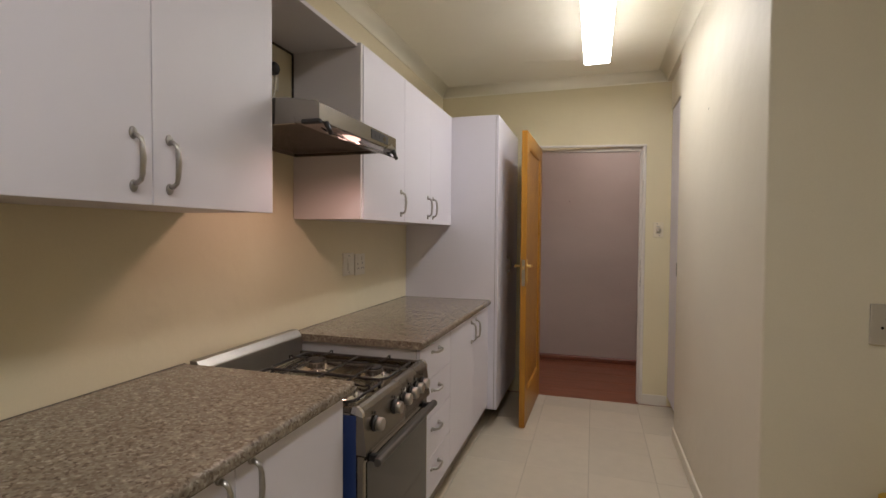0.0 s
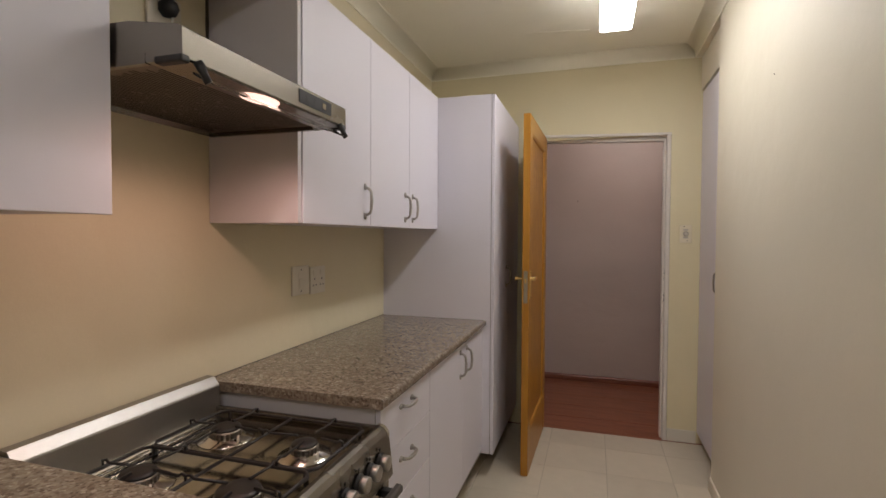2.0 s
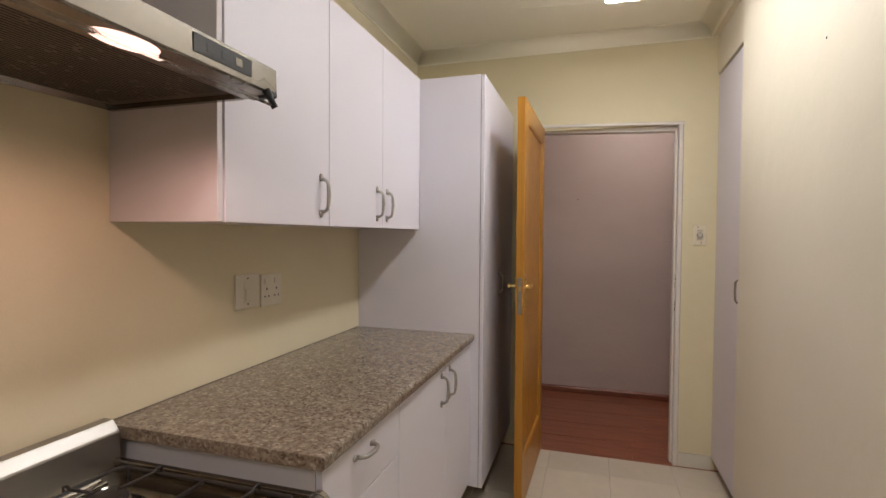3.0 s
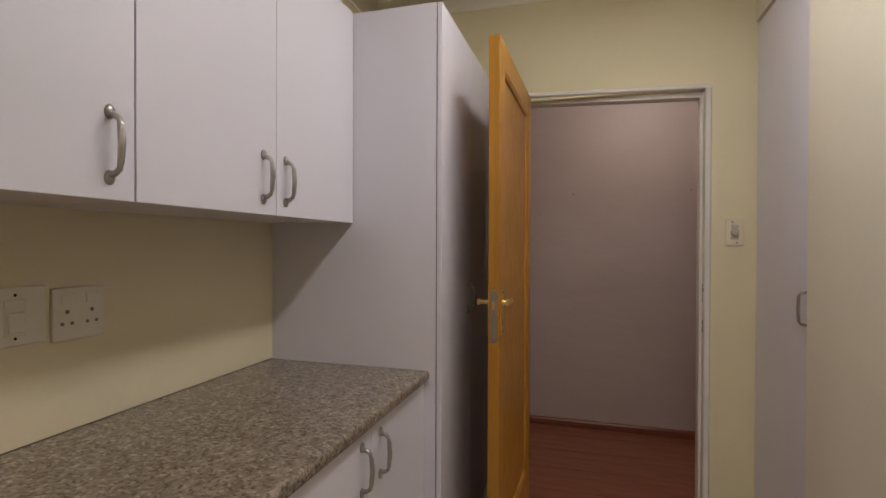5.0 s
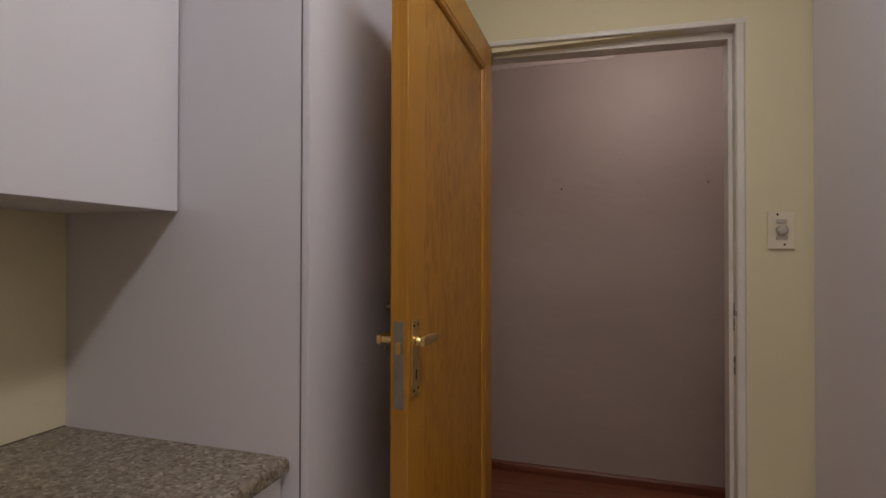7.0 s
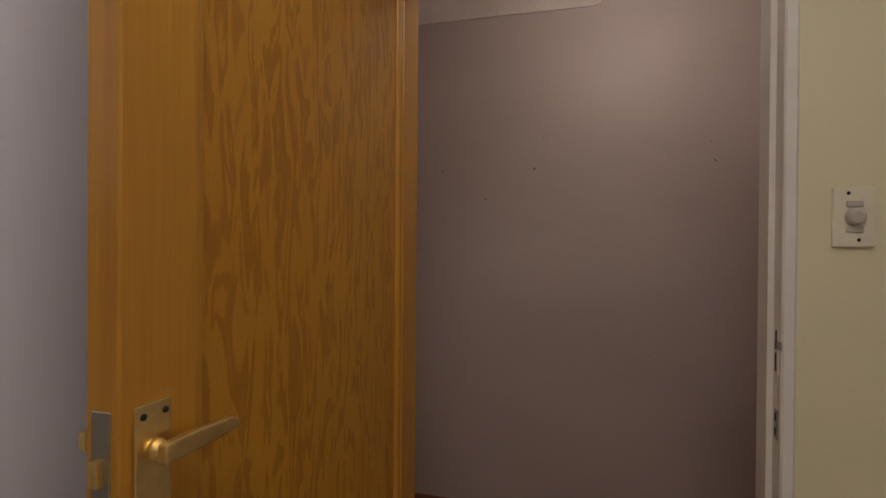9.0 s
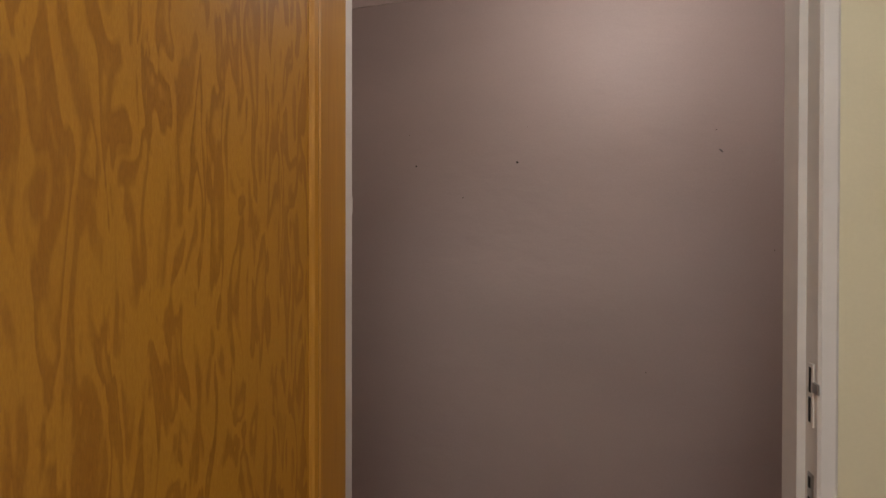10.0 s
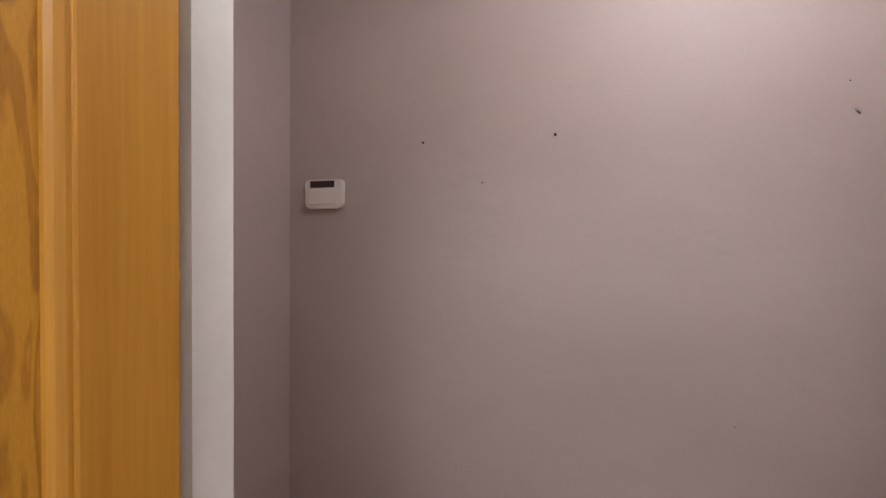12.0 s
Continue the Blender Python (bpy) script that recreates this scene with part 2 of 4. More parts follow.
def prism(points, axis, a, b, bevel=0.0):
    """A closed outline in the two other axes, drawn out along axis from a to b."""
    bm = bmesh.new()
    ends = []
    for w in (a, b):
        ends.append([bm.verts.new((w, p, q) if axis == "x" else (p, w, q) if axis == "y" else (p, q, w)) for p, q in points])
    n = len(points)
    bm.faces.new(ends[0])
    bm.faces.new(ends[1][::-1])
    for i in range(n):
        bm.faces.new((ends[0][i], ends[1][i], ends[1][(i + 1) % n], ends[0][(i + 1) % n]))
    bmesh.ops.recalc_face_normals(bm, faces=bm.faces[:])
    if bevel:
        bmesh.ops.bevel(bm, geom=bm.edges[:], offset=bevel, segments=2, affect="EDGES", profile=0.5)
    return bm


def tube(bm, points, radius, sides=8, closed=False):
    points = [Vector(p) for p in points]
    rings = []
    for i, p in enumerate(points):
        a = points[i - 1] if i or closed else p
        b = points[(i + 1) % len(points)] if i + 1 < len(points) or closed else p
        d = (b - a).normalized()
        side = d.cross(Vector((0, 0, 1)) if abs(d.z) < 0.9 else Vector((0, 1, 0))).normalized()
        up = side.cross(d)
        rad = radius[i] if isinstance(radius, (list, tuple)) else radius
        rings.append([bm.verts.new(p + rad * (math.cos(t) * side + math.sin(t) * up)) for t in (2 * math.pi * k / sides for k in range(sides))])
    n = len(rings)
    for i in range(n if closed else n - 1):
        for k in range(sides):
            f = bm.faces.new((rings[i][k], rings[i][(k + 1) % sides], rings[(i + 1) % n][(k + 1) % sides], rings[(i + 1) % n][k]))
            f.smooth = True
    if not closed:
        bm.faces.new(rings[0][::-1])
        bm.faces.new(rings[-1])
    return bm


def lathe(bm, profile, centre, axis="z", sides=20):
    """Profile of (radius, height) turned about an axis through centre."""
    rings = []
    for r, h in profile:
        ring = []
        for k in range(sides):
            a, b = r * math.cos(2 * math.pi * k / sides), r * math.sin(2 * math.pi * k / sides)
            v = (a, b, h) if axis == "z" else (h, a, b) if axis == "x" else (a, h, b)
            ring.append(bm.verts.new(Vector(centre) + Vector(v)))
        rings.append(ring)
    for p, q in zip(rings, rings[1:]):
        for k in range(sides):
            bm.faces.new((p[k], p[(k + 1) % sides], q[(k + 1) % sides], q[k])).smooth = True
    bm.faces.new(rings[0][::-1])
    bm.faces.new(rings[-1])
    bmesh.ops.recalc_face_normals(bm, faces=bm.faces[:])
    return bm


def mesh_of(name, bm, mat):
    me = bpy.data.meshes.new(name)
    bm.to_mesh(me)
    bm.free()
    me.materials.append(mat)
    return me


def part(name, bm, mat, parent, label=""):
    """One mesh in world coordinates, hung under a thing or a part."""
    ob = new(name, mesh_of(name, bm, mat))
    ob.parent = parent
    if not parent.parent:
        ob.matrix_parent_inverse = Matrix.Translation(-parent.location)
    return tagged(ob, label) if label else ob


def thing(name, at, label, category, group="", kind=""):
    e = new(name)
    e.empty_display_size = 0.05
    e.location = at
    return tagged(e, label, category, group, kind)


def solid(name, bm, mat, label, category, kind="structure"):
    return tagged(new(name, mesh_of(name, bm, mat)), label, category, "", kind)


# ---- the place, in metres ----
WEST, EAST, NORTH, SOUTH, FAR_EAST = -1.185, 0.62, 3.895, -1.9, 2.3
CEIL, HALL_Y, HALL_W, HALL_CEIL_Z = 2.60, 5.127, -1.165, 2.585
OPEN_L, OPEN_R, OPEN_T = -0.410, 0.480, 2.035
CORNER, CUPBOARD = 1.53, 3.255
DOORWALL_BACK = 3.966

solid("wall_west", boxes((WEST - 0.2, WEST, SOUTH, DOORWALL_BACK, 0, CEIL)), WALL_WEST, "cream painted plaster wall behind the counters", "wall")
solid("wall_north", boxes((WEST, OPEN_L, NORTH, DOORWALL_BACK, 0, CEIL), (OPEN_R, 1.4, NORTH, DOORWALL_BACK, 0, CEIL), (OPEN_L, OPEN_R, NORTH, DOORWALL_BACK, OPEN_T, CEIL)), WALL, "cream yellow plaster wall around the doorway", "wall")
solid("wall_east", boxes((EAST, FAR_EAST, CORNER, CUPBOARD, 0, CEIL), bevel=0.006), WALL_EAST, "pale cream plaster wall with rounded corner", "wall")
solid("wall_south", boxes((WEST - 0.2, FAR_EAST + 0.2, SOUTH - 0.2, SOUTH, 0, CEIL)), WALL, "plain cream plaster wall closing the kitchen", "wall")
solid("wall_far_east", boxes((FAR_EAST, FAR_EAST + 0.2, SOUTH, DOORWALL_BACK, 0, CEIL)), WALL, "plain cream plaster wall closing the side", "wall")
solid("ceiling", boxes((WEST - 0.2, FAR_EAST + 0.2, SOUTH - 0.2, DOORWALL_BACK, CEIL, CEIL + 0.15)), CEILING, "off-white painted kitchen ceiling", "ceiling")
solid("hall_wall_north", boxes((HALL_W - 0.2, 2.6, HALL_Y, HALL_Y + 0.2, 0, 2.6)), HALL_WALL, "taupe painted passage wall with small nail holes", "wall")
solid("hall_wall_west", boxes((HALL_W - 0.2, HALL_W, DOORWALL_BACK, HALL_Y, 0, 2.6)), HALL_WALL, "taupe painted end wall of the passage", "wall")
solid("hall_wall_south", boxes((HALL_W, OPEN_L, DOORWALL_BACK, DOORWALL_BACK + 0.02, 0, 2.6), (OPEN_R, 2.6, DOORWALL_BACK, DOORWALL_BACK + 0.02, 0, 2.6), (OPEN_L, OPEN_R, DOORWALL_BACK, DOORWALL_BACK + 0.02, OPEN_T, 2.6)), HALL_WALL, "taupe painted passage side of the doorway wall", "wall")
solid("hall_wall_east", boxes((2.6, 2.8, DOORWALL_BACK, HALL_Y + 0.2, 0, 2.6)), HALL_WALL, "taupe painted wall closing the passage", "wall")
solid("hall_ceiling", boxes((HALL_W - 0.2, 2.8, DOORWALL_BACK, HALL_Y + 0.2, HALL_CEIL_Z, HALL_CEIL_Z + 0.15)), HALL_CEIL, "rough stippled passage ceiling", "ceiling")


def cornice(name, start, end, inward):
    """Coved plaster cornice along a wall; inward is the way from the wall into the room."""
    bm = bmesh.new()
    prof = [(0.0, 0.0), (0.0, -0.078), (0.005, -0.078)]
    prof += [(0.078 - 0.072 * math.cos(a), -0.076 + 0.072 * math.sin(a)) for a in (radians(5 + 10 * k) for k in range(9))]
    prof += [(0.078, -0.003), (0.078, 0.0)]
    rows = []
    for p in (start, end):
        rows.append([bm.verts.new((p[0] + inward[0] * d, p[1] + inward[1] * d, CEIL - 0.001 + h)) for d, h in prof])
    n = len(prof)
    for k in range(n):
        bm.faces.new((rows[0][k], rows[1][k], rows[1][(k + 1) % n], rows[0][(k + 1) % n])).smooth = 2 < k < n - 3
    bm.faces.new(rows[0][::-1])
    bm.faces.new(rows[1])
    bmesh.ops.recalc_face_normals(bm, faces=bm.faces[:])
    return solid(name, bm, CEILING, "coved plaster cornice at the ceiling", "cornice")


cornice("cornice_west", (WEST, SOUTH), (WEST, NORTH), (1, 0))
cornice("cornice_north", (WEST, NORTH), (0.66, NORTH), (0, -1))
cornice("cornice_east", (EAST, CORNER), (EAST, NORTH), (-1, 0))


# ---- door frame and door ----
def door_frame():
    th = thing("door_frame", (0.04, NORTH, 0), "off-white painted steel door frame with a rebate", "door frame", kind="structure")
    y0, y1, yr = NORTH - 0.010, DOORWALL_BACK + 0.0215, NORTH + 0.034
    left = [(0.0, y0 + 0.004), (0.004, y0), (0.030, y0), (0.033, y0 + 0.003), (0.033, yr), (0.050, yr), (0.050, y1), (0.0, y1)]
    right = [(0.0, y0 + 0.005), (0.005, y0), (0.023, y0), (0.027, y0 + 0.004), (0.027, yr), (0.039, yr), (0.039, y1), (0.0, y1)]
    part("jamb", prism([(OPEN_L - 0.002 + a, b) for a, b in left], "z", 0, 2.055), FRAME_PAINT, th)
    part("jamb", prism([(OPEN_R + 0.002 - a, b) for a, b in right], "z", 0, 2.034), FRAME_PAINT, th)
    # head, dipping a little towards the lock side
    head = [(y0 - 0.0012, -0.004), (y0 + 0.003, 0.0), (y1 + 0.0012, 0.0), (y1 + 0.0012, -0.047), (yr - 0.0012, -0.047), (yr - 0.0012, -0.019), (y0 + 0.002, -0.019), (y0 - 0.0012, -0.016)]
    bm = prism(head, "x", OPEN_L - 0.003, OPEN_R + 0.003)
    for v in bm.verts:
        v.co.z += 2.049 + 0.026 * (OPEN_R - v.co.x) / (OPEN_R - OPEN_L)
    part("head", bm, FRAME_PAINT, th)
    xr = OPEN_R - 0.0255
    for z0, z1 in ((1.058, 1.155), (0.925, 0.985)):
        k = part("strike_plate", boxes((xr - 0.0015, xr + 0.001, NORTH + 0.004, NORTH + 0.021, z0, z1), bevel=0.0005, segments=1), FRAME_PAINT if z0 > 1 else NICKEL, th, "worn steel strike plate, painted over" if z0 > 1 else "worn steel strike plate")
        h = (z1 - z0) * (0.40 if z0 > 1 else 0.28)
        part("latch_hole", boxes((xr - 0.0022, xr - 0.0013, NORTH + 0.011, NORTH + 0.018, z0 + 0.006, z0 + 0.006 + h), (xr - 0.0022, xr - 0.0013, NORTH + 0.010, NORTH + 0.017, z1 - 0.006 - h, z1 - 0.006)), HOLE, k)
    part("latch_lip", boxes((xr - 0.0018, xr + 0.001, NORTH - 0.011, NORTH + 0.006, 1.112, 1.128)), NICKEL, th)
    return th


LEAF_X0, LEAF_X1, LEAF_Y0, LEAF_Y1, LEAF_Z0, LEAF_Z1 = -0.361, -0.321, 3.092, 3.880, 0.006, 2.042


def panel_door():
    th = thing("panel_door", (-0.341, 3.880, 0), "open varnished pine door with one tall recessed panel", "door")
    x0, x1, y0, y1, z0, z1 = LEAF_X0, LEAF_X1, LEAF_Y0, LEAF_Y1, LEAF_Z0, LEAF_Z1
    s, rt, rb = 0.093, 0.096, 0.235
    part("stile", boxes((x0, x1, y0, y0 + s, z0, z1), bevel=0.003), DOOR_FRAME, th)
    part("stile", boxes((x0, x1, y1 - s, y1, z0, z1), bevel=0.003), DOOR_FRAME, th)
    part("rail", boxes((x0 + 0.0005, x1 - 0.0005, y0 + s, y1 - s, z1 - rt, z1), bevel=0.002), DOOR_FRAME, th)
    part("rail", boxes((x0 + 0.0005, x1 - 0.0005, y0 + s, y1 - s, z0, z0 + rb), bevel=0.002), DOOR_FRAME, th)
    part("panel", boxes((x0 + 0.013, x1 - 0.013, y0 + s, y1 - s, z0 + rb, z1 - rt)), DOOR_PANEL, th, "flame-grained pine plywood panel")
    # ovolo beads round the panel, on both faces
    for face, out in ((x1 - 0.013, 1), (x0 + 0.013, -1)):
        bead = [(0, 0), (0.016, 0), (0.015, 0.004 * out), (0.011, 0.0085 * out), (0.004, 0.0105 * out), (0, 0.0105 * out)]
        for ya, sg in ((y0 + s, 1), (y1 - s, -1)):
            part("bead", prism([(face + o, ya + sg * d) for d, o in bead], "z", z0 + rb, z1 - rt), DOOR_FRAME, th)
        for za, sg in ((z0 + rb, 1), (z1 - rt, -1)):
            part("bead", prism([(face + o, za + sg * d) for d, o in bead], "y", y0 + s, y1 - s), DOOR_FRAME, th)
    # lock case face on the edge, lever furniture on both faces
    lock = part("lock_face", boxes(((x0 + x1) / 2 - 0.011, (x0 + x1) / 2 + 0.011, y0 - 0.0015, y0 + 0.004, 0.985, 1.165), bevel=0.0007, segments=1), NICKEL, th, "worn steel lock face")
    part("latch", prism([(y0 - 0.009, 1.098), (y0 - 0.001, 1.098), (y0 - 0.001, 1.122), (y0 - 0.009, 1.122)], "x", (x0 + x1) / 2 - 0.005, (x0 + x1) / 2 + 0.005, 0.001), BRASS, lock)
    for face, out in ((x1, 1), (x0, -1)):
        xa, xb = sorted((face, face + out * 0.004))
        plate = part("back_plate", boxes((xa, xb, 3.106, 3.147, 1.008, 1.166), bevel=0.0015), BRASS, th, "polished brass back plate")
        bm = bmesh.new()
        yc, zc = 3.128, 1.120
        stand = 0.016 if out > 0 else 0.034
        lathe(bm, [(0.011, 0.0), (0.0105, 0.006 * out), (0.008, 0.010 * out), (0.0075, (stand + 0.001) * out), (0.008, (stand + 0.004) * out)], (face + 0.003 * out, yc, zc), "x", 14)
        part("spindle", bm, BRASS, plate)
        xs = sorted((face + out * stand, face + out * (stand + 0.011)))
        lev = [(yc - 0.010, zc - 0.010), (yc + 0.02, zc - 0.0105), (yc + 0.085, zc - 0.009), (yc + 0.091, zc - 0.006), (yc + 0.091, zc + 0.003), (yc + 0.081, zc + 0.007), (yc + 0.02, zc + 0.011), (yc - 0.010, zc + 0.010)]
        part("lever", prism(lev, "x", xs[0], xs[1], 0.0025), BRASS, plate, "brass lever handle")
        for zz in (1.155, 1.019):
            for yy in (3.114, 3.139):
                part("screw", lathe(bmesh.new(), [(0.0035, 0), (0.0035, 0.0012 * out), (0.001, 0.0014 * out)], (face + 0.0038 * out, yy, zz), "x", 8), HOLE, plate)
        part("keyhole", boxes((min(face + 0.0035 * out, face + 0.0045 * out), max(face + 0.0035 * out, face + 0.0045 * out), 3.1255, 3.1305, 1.040, 1.060)), HOLE, plate)
    for zc in (0.25, 1.78):
        bm = bmesh.new()
        tube(bm, [(x0 - 0.004, y1 - 0.001, zc - 0.05), (x0 - 0.004, y1 - 0.001, zc + 0.05)], 0.006, 10)
        part("hinge", bm, NICKEL, th, "steel butt hinge")
    th.rotation_euler = (0, 0, radians(-1.25))
    return th


door_frame()
panel_door()


# ---- fitted kitchen ----
def bow_handle(parent, x, y, z, length=0.104, upright=True):
    """Bow pull with round feet, standing out along +x from the face at x."""
    bm = bmesh.new()
    half = length / 2
    way = Vector((0, 0, 1)) if upright else Vector((0, 1, 0))
    c = Vector((x, y, z))
    pts = [(-half, 0.004), (-half * 0.97, 0.014), (-half * 0.84, 0.0235), (-half * 0.62, 0.027), (0, 0.0295), (half * 0.62, 0.027), (half * 0.84, 0.0235), (half * 0.97, 0.014), (half, 0.004)]
    rad = [0.0068, 0.0056, 0.0053, 0.0058, 0.0066, 0.0058, 0.0053, 0.0056, 0.0068]
    tube(bm, [c + way * a + Vector((o, 0, 0)) for a, o in pts], rad, 10)
    for sg in (-1, 1):
        had = set(bm.verts)
        lathe(bm, [(0.0092, 0.0), (0.0092, 0.0032), (0.0072, 0.0062), (0.0025, 0.0072)], (0, 0, 0), "x", 14)
        lug = [v for v in bm.verts if v not in had]
        bmesh.ops.scale(bm, vec=(1, 1, 1.45) if upright else (1, 1.45, 1), verts=lug)
        bmesh.ops.translate(bm, vec=c + way * (sg * (half + 0.005)), verts=lug)
    return part("handle", bm, NICKEL, parent, "satin nickel bow handle")


def front(parent, name, x, y0, y1, z0, z1, thick=0.017):
    """One melamine door or drawer front, its face at x."""
    g = 0.0014
    return part(name, boxes((x - thick, x, y0 + g, y1 - g, z0 + g, z1 - g), bevel=0.0012, segments=2), MELAMINE, parent)


UP_X, UP_Z0, UP_Z1 = -0.850, 1.396, 2.142


def wall_cabinet(y0, y1, doors, handles, label, open_side=0.0):
    th = thing("wall_cabinet", (WEST, (y0 + y1) / 2, UP_Z0), label, "cabinet", "wall cabinets over the counter")
    xb = UP_X - 0.0185
    part("body", boxes((WEST, xb, y0, y1, UP_Z0 + 0.004, UP_Z1), bevel=0.001, segments=1), CARCASS, th)
    if open_side:
        part("end_panel", boxes((WEST + 0.001, UP_X - 0.004, y0 - 0.001, y0 + open_side, UP_Z0 + 0.002, UP_Z1 + 0.001), bevel=0.001, segments=1), CARCASS, th)
    for a, b in zip(doors, doors[1:]):
        d = front(th, "door", UP_X, a, b, UP_Z0, UP_Z1)
        for h in handles:
            if a < h < b:
                bow_handle(d, UP_X, h, 1.493)
    return th


wall_cabinet(0.168, 1.032, (0.168, 0.600, 1.032), (0.550, 0.644), "white double-door wall cabinet beside the extractor hood")
wall_cabinet(1.637, 2.134, (1.655, 2.134), (2.082,), "white single-door wall cabinet with nickel handle", 0.017)
wall_cabinet(2.135, 3.011, (2.135, 2.562, 3.011), (2.506, 2.603), "white double-door wall cabinet against the tall cupboard")
br = thing("bridging_panel", (WEST, 1.33, 2.12), "grey-white board bridging the gap above the hood", "panel")
part("board", boxes((WEST, UP_X - 0.02, 1.0335, 1.6350, 2.126, 2.142), bevel=0.001, segments=1), CARCASS, br)
# two thin dark strips paint the shade of the gaps along the wall
part("gap_shade", boxes((WEST, WEST + 0.005, 1.6265, 1.6352, 1.760, 2.1175)), SEAL_AND_GAP, br, "dark strip painting the shade in the gap beside the cabinet end")
part("gap_shade", boxes((WEST, WEST + 0.005, 1.0340, 1.6352, 2.1178, 2.1258)), SEAL_AND_GAP, br, "dark strip painting the shade in the gap under the board")

BASE_X, SLAB, KICK = -0.582, 0.032, 0.160
TOP_FAR, TOP_NEAR = 0.892, 0.904


def base_cabinet(y0, y1, label, top, name="base_cabinet"):
    th = thing(name, (WEST, (y0 + y1) / 2, 0), label, "cabinet", "base cabinets under the worktop")
    part("body", boxes((WEST, BASE_X - 0.0185, y0, y1, KICK, top - SLAB), bevel=0.001, segments=1), CARCASS, th)
    part("plinth", boxes((WEST, BASE_X - 0.075, y0, y1, 0, KICK)), PLINTH, th)
    # dark sheet behind the fronts, which darkens the slits between them
    part("dark_gap_fill", boxes((BASE_X - 0.0184, BASE_X - 0.0172, y0 + 0.002, y1 - 0.002, KICK + 0.002, top - SLAB - 0.002)), DARK_GREY, th)
    return th


b = base_cabinet(1.640, 2.090, "white base unit with four stacked drawers", TOP_FAR, "drawer_unit")
levels = (KICK + 0.004, 0.343, 0.522, 0.697, 0.855)
for z0, z1 in zip(levels, levels[1:]):
    d = front(b, "drawer_front", BASE_X, 1.640, 2.090, z0, z1)
    bow_handle(d, BASE_X, 1.845, (z0 + z1) / 2 + (0.03 if z1 < 0.8 else 0.035), 0.088, False)
b = base_cabinet(2.091, 3.011, "white double-door base cabinet beside the drawers", TOP_FAR)
for y0, y1, h in ((2.091, 2.585, 2.528), (2.585, 3.011, 2.640)):
    bow_handle(front(b, "door", BASE_X, y0, y1, KICK + 0.004, 0.855), BASE_X, h, 0.762)
b = base_cabinet(0.090, 0.985, "white double-door base cabinet beside the cooker", TOP_NEAR)
for y0, y1, h in ((0.090, 0.540, 0.494), (0.540, 0.985, 0.586)):
    bow_handle(front(b, "door", BASE_X, y0, y1, KICK + 0.004, 0.867), BASE_X, h, 0.808)
b = base_cabinet(-0.800, 0.089, "white base cabinet continuing the counter", TOP_NEAR)
for y0, y1, h in ((-0.800, -0.356, -0.40), (-0.356, 0.089, -0.31)):
    bow_handle(front(b, "door", BASE_X, y0, y1, KICK + 0.004, 0.867), BASE_X, h, 0.808)


def worktop(y0, y1, end, label, top):
    x1, xs, low = -0.564, -0.597, top - SLAB
    r = 0.007
    lip = [(xs, low), (x1 - r, low), (x1 - r * 0.3, low + r * 0.3), (x1, low + r)]
    lip += [(x1 - 0.012 + 0.012 * math.cos(a), top - 0.012 + 0.012 * math.sin(a)) for a in (radians(18 * k) for k in range(6))]
    lip += [(xs, top)]
    th = thing("worktop", (WEST, (y0 + y1) / 2, low), label, "worktop", "kitchen worktops")
    part("slab", boxes((WEST + 0.002, xs, y0, y1, low, top)), GRANITE, th)
    part("front_edge", prism(lip, "y", y0, y1), GRANITE, th, "rounded front edge of the worktop")
    ya, yb = sorted((end, end + (0.0012 if end == y1 else -0.0012)))
    part("end_strip", boxes((WEST + 0.004, x1 - 0.004, ya, yb, low + 0.001, top - 0.001)), GRANITE, th)
    part("wall_seal", prism([(WEST, top - 0.002), (WEST + 0.0050, top - 0.002), (WEST + 0.0040, top + 0.0008), (WEST, top + 0.0022)], "y", y0, y1), SEAL_AND_GAP, th, "dark sealant line at the wall")
    return th


worktop(-0.800, 1.021, 1.021, "brown speckled granite-look worktop beside the cooker", TOP_NEAR)
worktop(1.618, 3.012, 1.618, "brown speckled granite-look worktop beside the tall cupboard", TOP_FAR)

# tall cupboard
TALL_X = -0.522
t = thing("tall_cupboard", (WEST, 3.4, 0), "tall white melamine cupboard at the end of the counter", "cupboard")
part("body", boxes((WEST, TALL_X - 0.019, 3.013, 3.880, 0.140, 2.140), bevel=0.001, segments=1), MELAMINE, t)
part("plinth", boxes((WEST, BASE_X - 0.075, 3.013, 3.880, 0, 0.140)), PLINTH, t)
bow_handle(front(t, "door", TALL_X, 3.013, 3.432, 0.137, 2.140), TALL_X, 3.395, 1.11)
front(t, "door", TALL_X, 3.432, 3.880, 0.137, 2.140)
# thin dark strip paints the shade of the gap behind the door
part("dark_gap_fill", boxes((TALL_X - 0.0190, TALL_X - 0.0172, 3.0124, 3.0140, 0.140, 2.140)), DARK_GREY, t, "dark strip painting the shaded gap between side and door")

# cupboard built into the east wall
cb = thing("wall_cupboard", (0.67, 3.57, 0), "tall white built-in cupboard door beside the doorway", "cupboard")
part("body", boxes((0.683, 1.25, CUPBOARD, 3.894, 0.075, 2.294)), CARCASS, cb)
part("plinth", boxes((0.700, 1.25, CUPBOARD, 3.894, 0, 0.075)), PLINTH, cb)
cd = part("door", boxes((0.663, 0.681, CUPBOARD + 0.002, 3.890, 0.078, 2.296), bevel=0.0012), MELAMINE, cb)
bm = bmesh.new()
tube(bm, [(0.663, 3.36, 1.052), (0.644, 3.36, 1.056), (0.637, 3.36, 1.066), (0.635, 3.36, 1.11), (0.637, 3.36, 1.152), (0.644, 3.36, 1.162), (0.663, 3.36, 1.166)], 0.0052, 10)
part("handle", bm, NICKEL, cd, "satin nickel bow handle")
